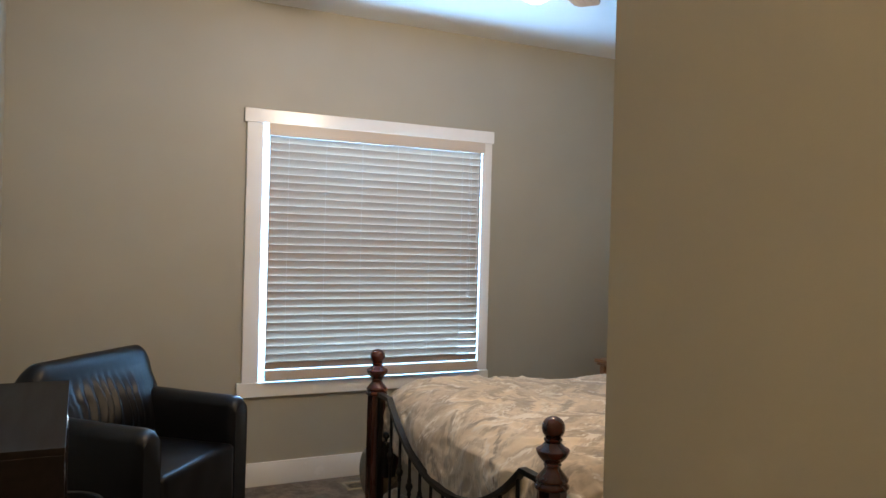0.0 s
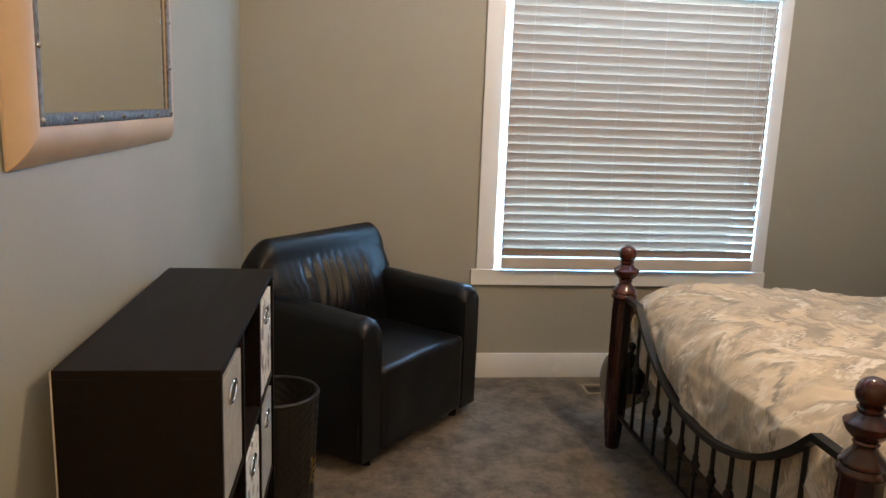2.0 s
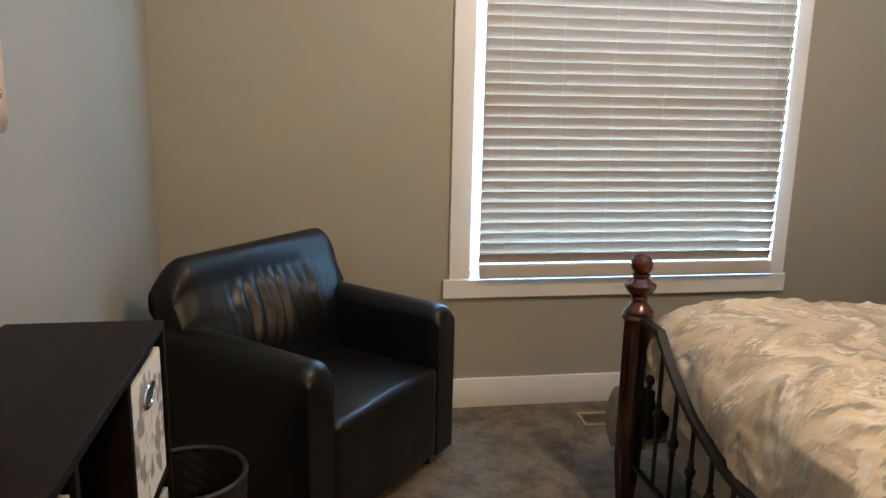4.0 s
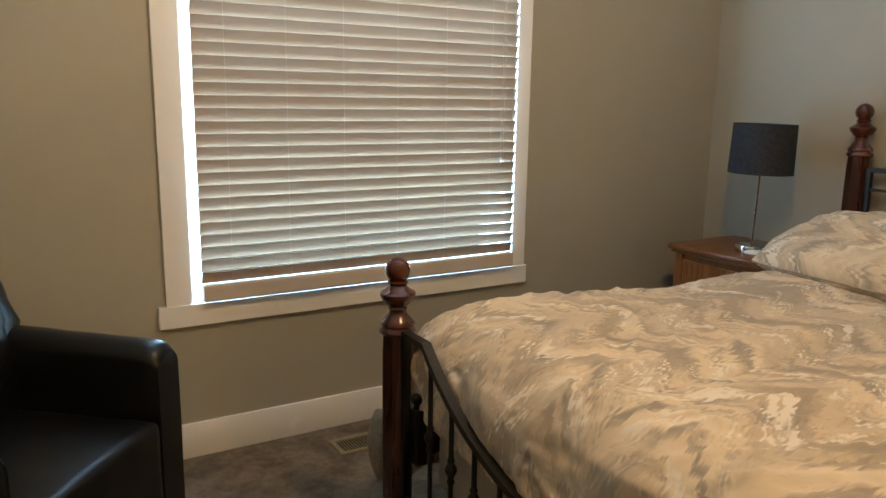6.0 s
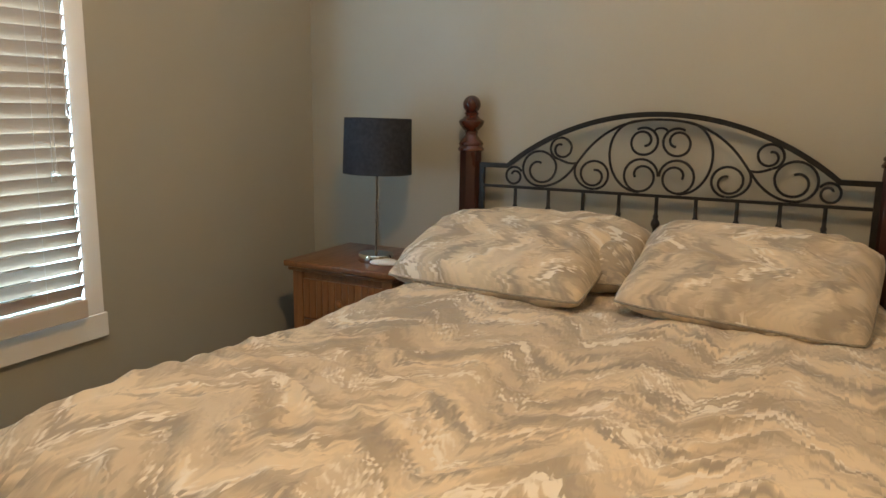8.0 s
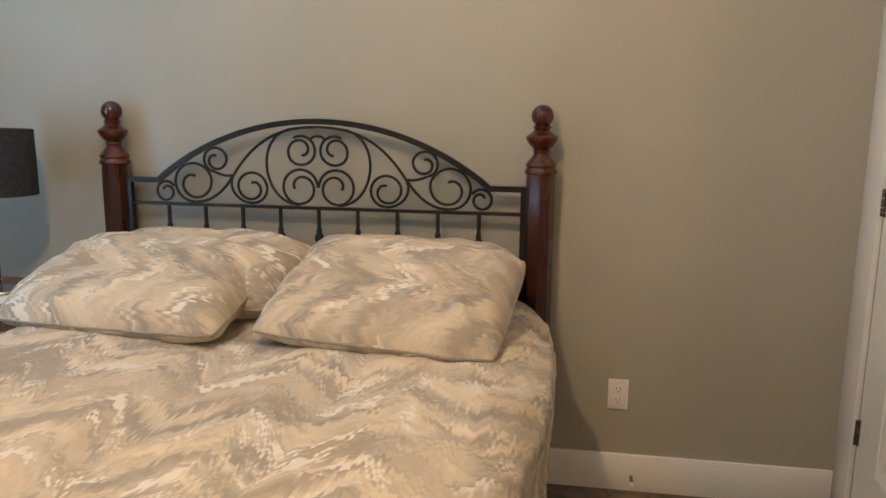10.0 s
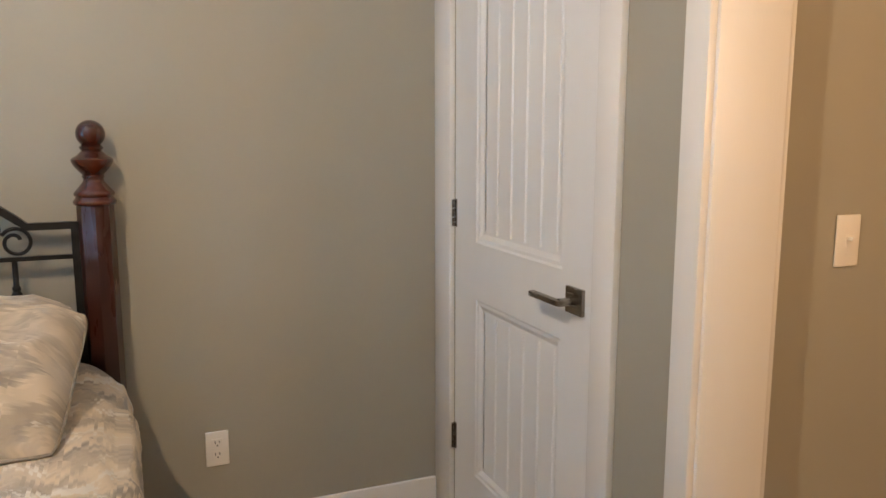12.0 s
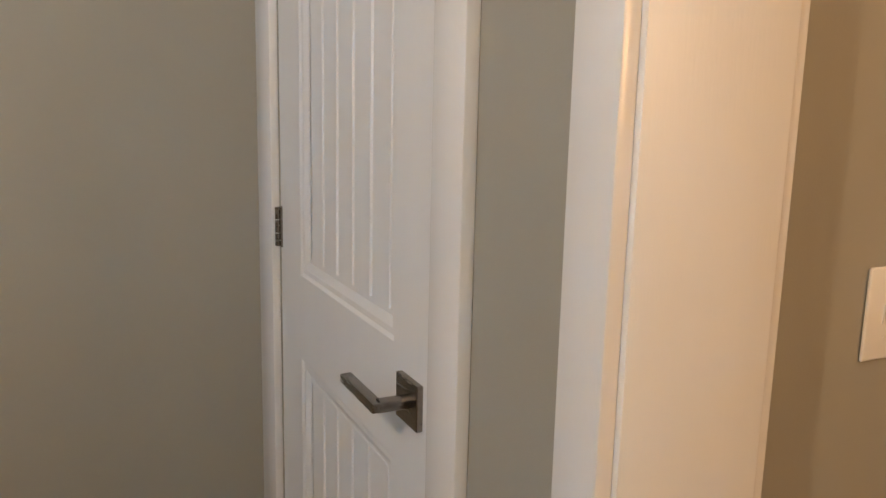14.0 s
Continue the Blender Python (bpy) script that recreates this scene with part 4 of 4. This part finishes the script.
# ---- cube shelf ----
SX0, SX1, SY0, SY1, SZ = -0.287, 0.021, 2.040, 2.932, 0.986
shelf = thing("cube_shelf", pose(0, 0, 0), "espresso laminate cube shelf with fabric bins", "shelf")
TH = 0.018
part("top_panel", boxes((SX0, SX1, SY0, SY1, SZ - TH, SZ), bevel=0.0012), M_ESPRESSO, shelf)
part("bottom_panel", boxes((SX0, SX1, SY0 + TH, SY1 - TH, 0.02, 0.02 + TH)), M_ESPRESSO, shelf)
for y in (SY0, SY1 - TH):
    part("side_panel", boxes((SX0, SX1, y, y + TH, 0, SZ - TH), bevel=0.0012), M_ESPRESSO, shelf)
part("back_panel", boxes((SX0 - 0.004, SX0 - 0.0005, SY0 + 0.002, SY1 - 0.002, 0.02, SZ - 0.004)), M_BOX, shelf, "pale hardboard back edge")
CELL = (SY1 - SY0 - TH) / 3
ROWH = (SZ - 0.02 - TH) / 3
for k in (1, 2):
    y = SY0 + k * CELL
    part("divider", boxes((SX0, SX1 - 0.002, y, y + TH, 0.02 + TH, SZ - TH)), M_ESPRESSO, shelf)
    z = 0.02 + k * ROWH
    part("shelf_board", boxes((SX0, SX1 - 0.004, SY0 + TH, SY1 - TH, z, z + TH)), M_ESPRESSO, shelf)


def fabric_bin(col, row, mat, label):
    y0, z0 = SY0 + TH + col * CELL + 0.012, 0.02 + TH + row * ROWH + 0.0005
    y1, z1 = y0 + CELL - TH - 0.024, z0 + ROWH - TH - 0.030
    ob = thing("fabric_bin", pose(0, 0, 0), label, "storage bin", "bins in the cube shelf")
    part("front", boxes((SX1 - 0.016, SX1 - 0.006, y0, y1, z0, z1), bevel=0.002), mat, ob)
    part("back", boxes((SX0 + 0.02, SX0 + 0.026, y0, y1, z0, z1)), mat, ob)
    for y in (y0, y1 - 0.006):
        part("side", boxes((SX0 + 0.026, SX1 - 0.016, y, y + 0.006, z0, z1)), mat, ob)
    part("bottom", boxes((SX0 + 0.026, SX1 - 0.016, y0 + 0.006, y1 - 0.006, z0, z0 + 0.004)), mat, ob)
    yc, zc = (y0 + y1) / 2, z1 - 0.055
    ring = [(SX1 - 0.004, yc + 0.045 * math.cos(a), zc + 0.020 * math.sin(a)) for a in [2 * math.pi * i / 28 for i in range(28)]]
    hd = part("handle_ring", tube(bmesh.new(), ring, 0.004, 8, True), M_CHROME, ob, "oval chrome grommet", 180)
    hole = bmesh.new()
    prism(hole, [(yc + 0.043 * math.cos(a), zc + 0.018 * math.sin(a)) for a in [2 * math.pi * i / 28 for i in range(28)]], "x", SX1 - 0.0059, SX1 - 0.0050)
    part("grip_hole", hole, M_SLOT, hd, "dark oval grip hole")
    return ob


fabric_bin(0, 2, M_BIN_GREY, "plain grey canvas bin with an oval chrome grommet")
fabric_bin(2, 2, M_BIN_WHITE, "white canvas bin with a dark floral print and oval grip")
fabric_bin(1, 1, M_BIN_WHITE, "white printed canvas bin on the middle shelf")
fabric_bin(2, 1, M_BIN_GREY, "grey canvas bin on the middle shelf by the wastebasket")

# ---- wastebasket ----
basket = thing("wastebasket", pose(-0.010, 3.270, 0), "black woven rattan wastebasket with a gold ornament", "wastebasket")
bm = bmesh.new()
NS, NR, HB = 44, 26, 0.455
rings = []
for k in range(NR * 2 + 1):
    z = HB * k / (NR * 2)
    r0 = 0.125 + 0.022 * (z / HB)
    ring = []
    for i in range(NS * 2):
        a = math.pi * i / NS
        wv = 0.0032 * math.sin(a * NS / 2 + (math.pi if (k // 2) % 2 else 0)) * (1 if k % 2 else 0.45)
        ring.append(bm.verts.new(((r0 + wv) * math.cos(a), (r0 + wv) * math.sin(a), z)))
    rings.append(ring)
for a, b in zip(rings, rings[1:]):
    for i in range(NS * 2):
        j = (i + 1) % (NS * 2)
        bm.faces.new((a[i], a[j], b[j], b[i]))
bm.faces.new(rings[0][::-1])
body = part("basket_wall", bm, M_RATTAN, basket, "", 60)
mod = body.modifiers.new("thickness", "SOLIDIFY")
mod.thickness = 0.006
rim = [(0.149 * math.cos(2 * math.pi * i / 48), 0.149 * math.sin(2 * math.pi * i / 48), HB) for i in range(48)]
part("rim", tube(bmesh.new(), rim, 0.0085, 10, True), M_RATTAN, basket, "thick braided rim", 180)
for k in range(22):
    a = 2 * math.pi * k / 22
    part("stake", tube(bmesh.new(), [(0.129 * math.cos(a), 0.129 * math.sin(a), 0.004), (0.150 * math.cos(a), 0.150 * math.sin(a), HB - 0.004)], 0.0042, 6), M_RATTAN, basket)
orn = part("ornament_stem", tube(bmesh.new(), [(0.0, -0.143, 0.13), (0.006, -0.148, 0.18), (-0.002, -0.152, 0.235)], 0.0028, 6), M_GOLD, basket, "gold leaf sprig", 180)
orn.matrix_basis = pose(0, 0, 0, 0, 0, 62)
for k in range(8):
    s = -1 if k % 2 else 1
    z = 0.135 + 0.012 * k
    bm = bmesh.new()
    prism(bm, [(0, z), (s * 0.008, z + 0.010), (s * 0.020, z + 0.018), (s * 0.012, z + 0.004)], "y", -0.156, -0.1535)
    part("leaf", bm, M_GOLD, orn)

# ---- mirror ----
mir = thing("wall_mirror", pose(XW, 0, 0), "pale maple framed wall mirror with studded metal inner band", "mirror")
MY0, MY1, MZ0, MZ1 = 1.995, 3.105, 1.358, 2.185
prof = [(0.0, 0.003), (0.0, 0.008), (0.007, 0.015), (0.020, 0.025), (0.038, 0.033), (0.056, 0.037), (0.069, 0.038), (0.073, 0.036), (0.073, 0.003)]


def frame_ring(profile, name, mat, label):
    cs = [(MY0, MZ0, 1, 1), (MY1, MZ0, -1, 1), (MY1, MZ1, -1, -1), (MY0, MZ1, 1, -1)]
    for k in range(4):
        a, b = cs[k], cs[(k + 1) % 4]
        bm = bmesh.new()
        ra = [bm.verts.new((h, a[0] + a[2] * w, a[1] + a[3] * w)) for w, h in profile]
        rb = [bm.verts.new((h, b[0] + b[2] * w, b[1] + b[3] * w)) for w, h in profile]
        for i in range(len(ra) - 1):
            bm.faces.new((ra[i], ra[i + 1], rb[i + 1], rb[i]))
        bm.faces.new(ra)
        bm.faces.new(rb[::-1])
        part(name, bm, mat, mir, label, 40)


frame_ring(prof, "frame_side", M_MAPLE, "")
frame_ring([(0.0735, 0.004), (0.0735, 0.0298), (0.096, 0.0298), (0.096, 0.004)], "inner_lip", M_MAPLE, "")
frame_ring([(0.0735, 0.030), (0.0735, 0.036), (0.076, 0.0375), (0.094, 0.0365), (0.097, 0.035), (0.097, 0.030)], "metal_band", M_STRAP, "hammered pewter band")
part("glass", boxes((0.022, 0.0270, MY0 + 0.095, MY1 - 0.095, MZ0 + 0.095, MZ1 - 0.095)), M_MIRROR, mir, "silvered mirror glass")
stud = lathe(bmesh.new(), [(0.0065, 0), (0.006, 0.003), (0.004, 0.0052), (0, 0.006)], 12)
first = part("stud", stud, M_CHROME, mir, "domed nailhead", 180)
first.matrix_basis = pose(0.0365, MY0 + 0.085, MZ0 + 0.085, 0, 90, 0)
ny, nz = 6, 5
spots = [(MY0 + 0.085 + i * (MY1 - MY0 - 0.170) / ny, z) for i in range(ny + 1) for z in (MZ0 + 0.085, MZ1 - 0.085)]
spots += [(y, MZ0 + 0.085 + i * (MZ1 - MZ0 - 0.170) / nz) for i in range(1, nz) for y in (MY0 + 0.085, MY1 - 0.085)]
for y, z in spots[1:]:
    shared("stud", first.data, mir, pose(0.0365, y, z, 0, 90, 0))

# ---- ceiling fan ----
fan = thing("ceiling_fan", pose(FAN_X, FAN_Y, 0), "ceiling fan at rest with tan wooden blades and lit glass bowl", "ceiling fan")
part("canopy", lathe(bmesh.new(), [(0, ZC - 0.001), (0.075, ZC - 0.001), (0.070, ZC - 0.05), (0.02, ZC - 0.07), (0, ZC - 0.07)], 32), M_NICKEL, fan, "", 40)
part("downrod", lathe(bmesh.new(), [(0, ZC - 0.07), (0.012, ZC - 0.07), (0.012, 2.80), (0, 2.80)], 16), M_NICKEL, fan, "", 40)
part("motor", lathe(bmesh.new(), [(0, 2.80), (0.05, 2.80), (0.11, 2.785), (0.125, 2.75), (0.125, 2.70), (0.10, 2.675), (0.05, 2.665), (0.05, 2.64), (0, 2.64)], 36), M_NICKEL, fan, "", 40)
bowl = part("light_bowl", lathe(bmesh.new(), [(0.11, 2.631), (0.112, 2.625)] + [(0.112 * math.cos(radians(a)), 2.625 - 0.147 * math.sin(radians(a))) for a in range(10, 90, 16)] + [(0, 2.478)], 36), M_BULB, fan, "lit warm glass bowl", 60)
# Unseen pan added above the bulb to keep its light off the ceiling.
part("light_pan", lathe(bmesh.new(), [(0, 2.638), (0.150, 2.632), (0.156, 2.636), (0.150, 2.646), (0.06, 2.652), (0, 2.652)], 40), M_NICKEL, fan, "added metal pan keeping bulb light off the ceiling", 40)
bowl.visible_shadow = False
for k in range(5):
    a = FAN_TURN + 72 * k
    arm = bmesh.new()
    box(arm, 0.10, 0.22, -0.018, 0.018, 2.682, 2.690)
    o = part("blade_arm", arm, M_NICKEL, fan)
    o.matrix_basis = pose(0, 0, 0, 0, 0, a)
    bm = bmesh.new()
    prism(bm, [(0.17, -0.052), (0.40, -0.066), (0.68, -0.066), (0.715, -0.045), (0.715, 0.045), (0.68, 0.066), (0.40, 0.066), (0.17, 0.052)], "z", 2.674, 2.681)
    o = part("blade", bm, M_FANBLADE, fan)
    o.matrix_basis = pose(0, 0, 0, 0, 0, a)
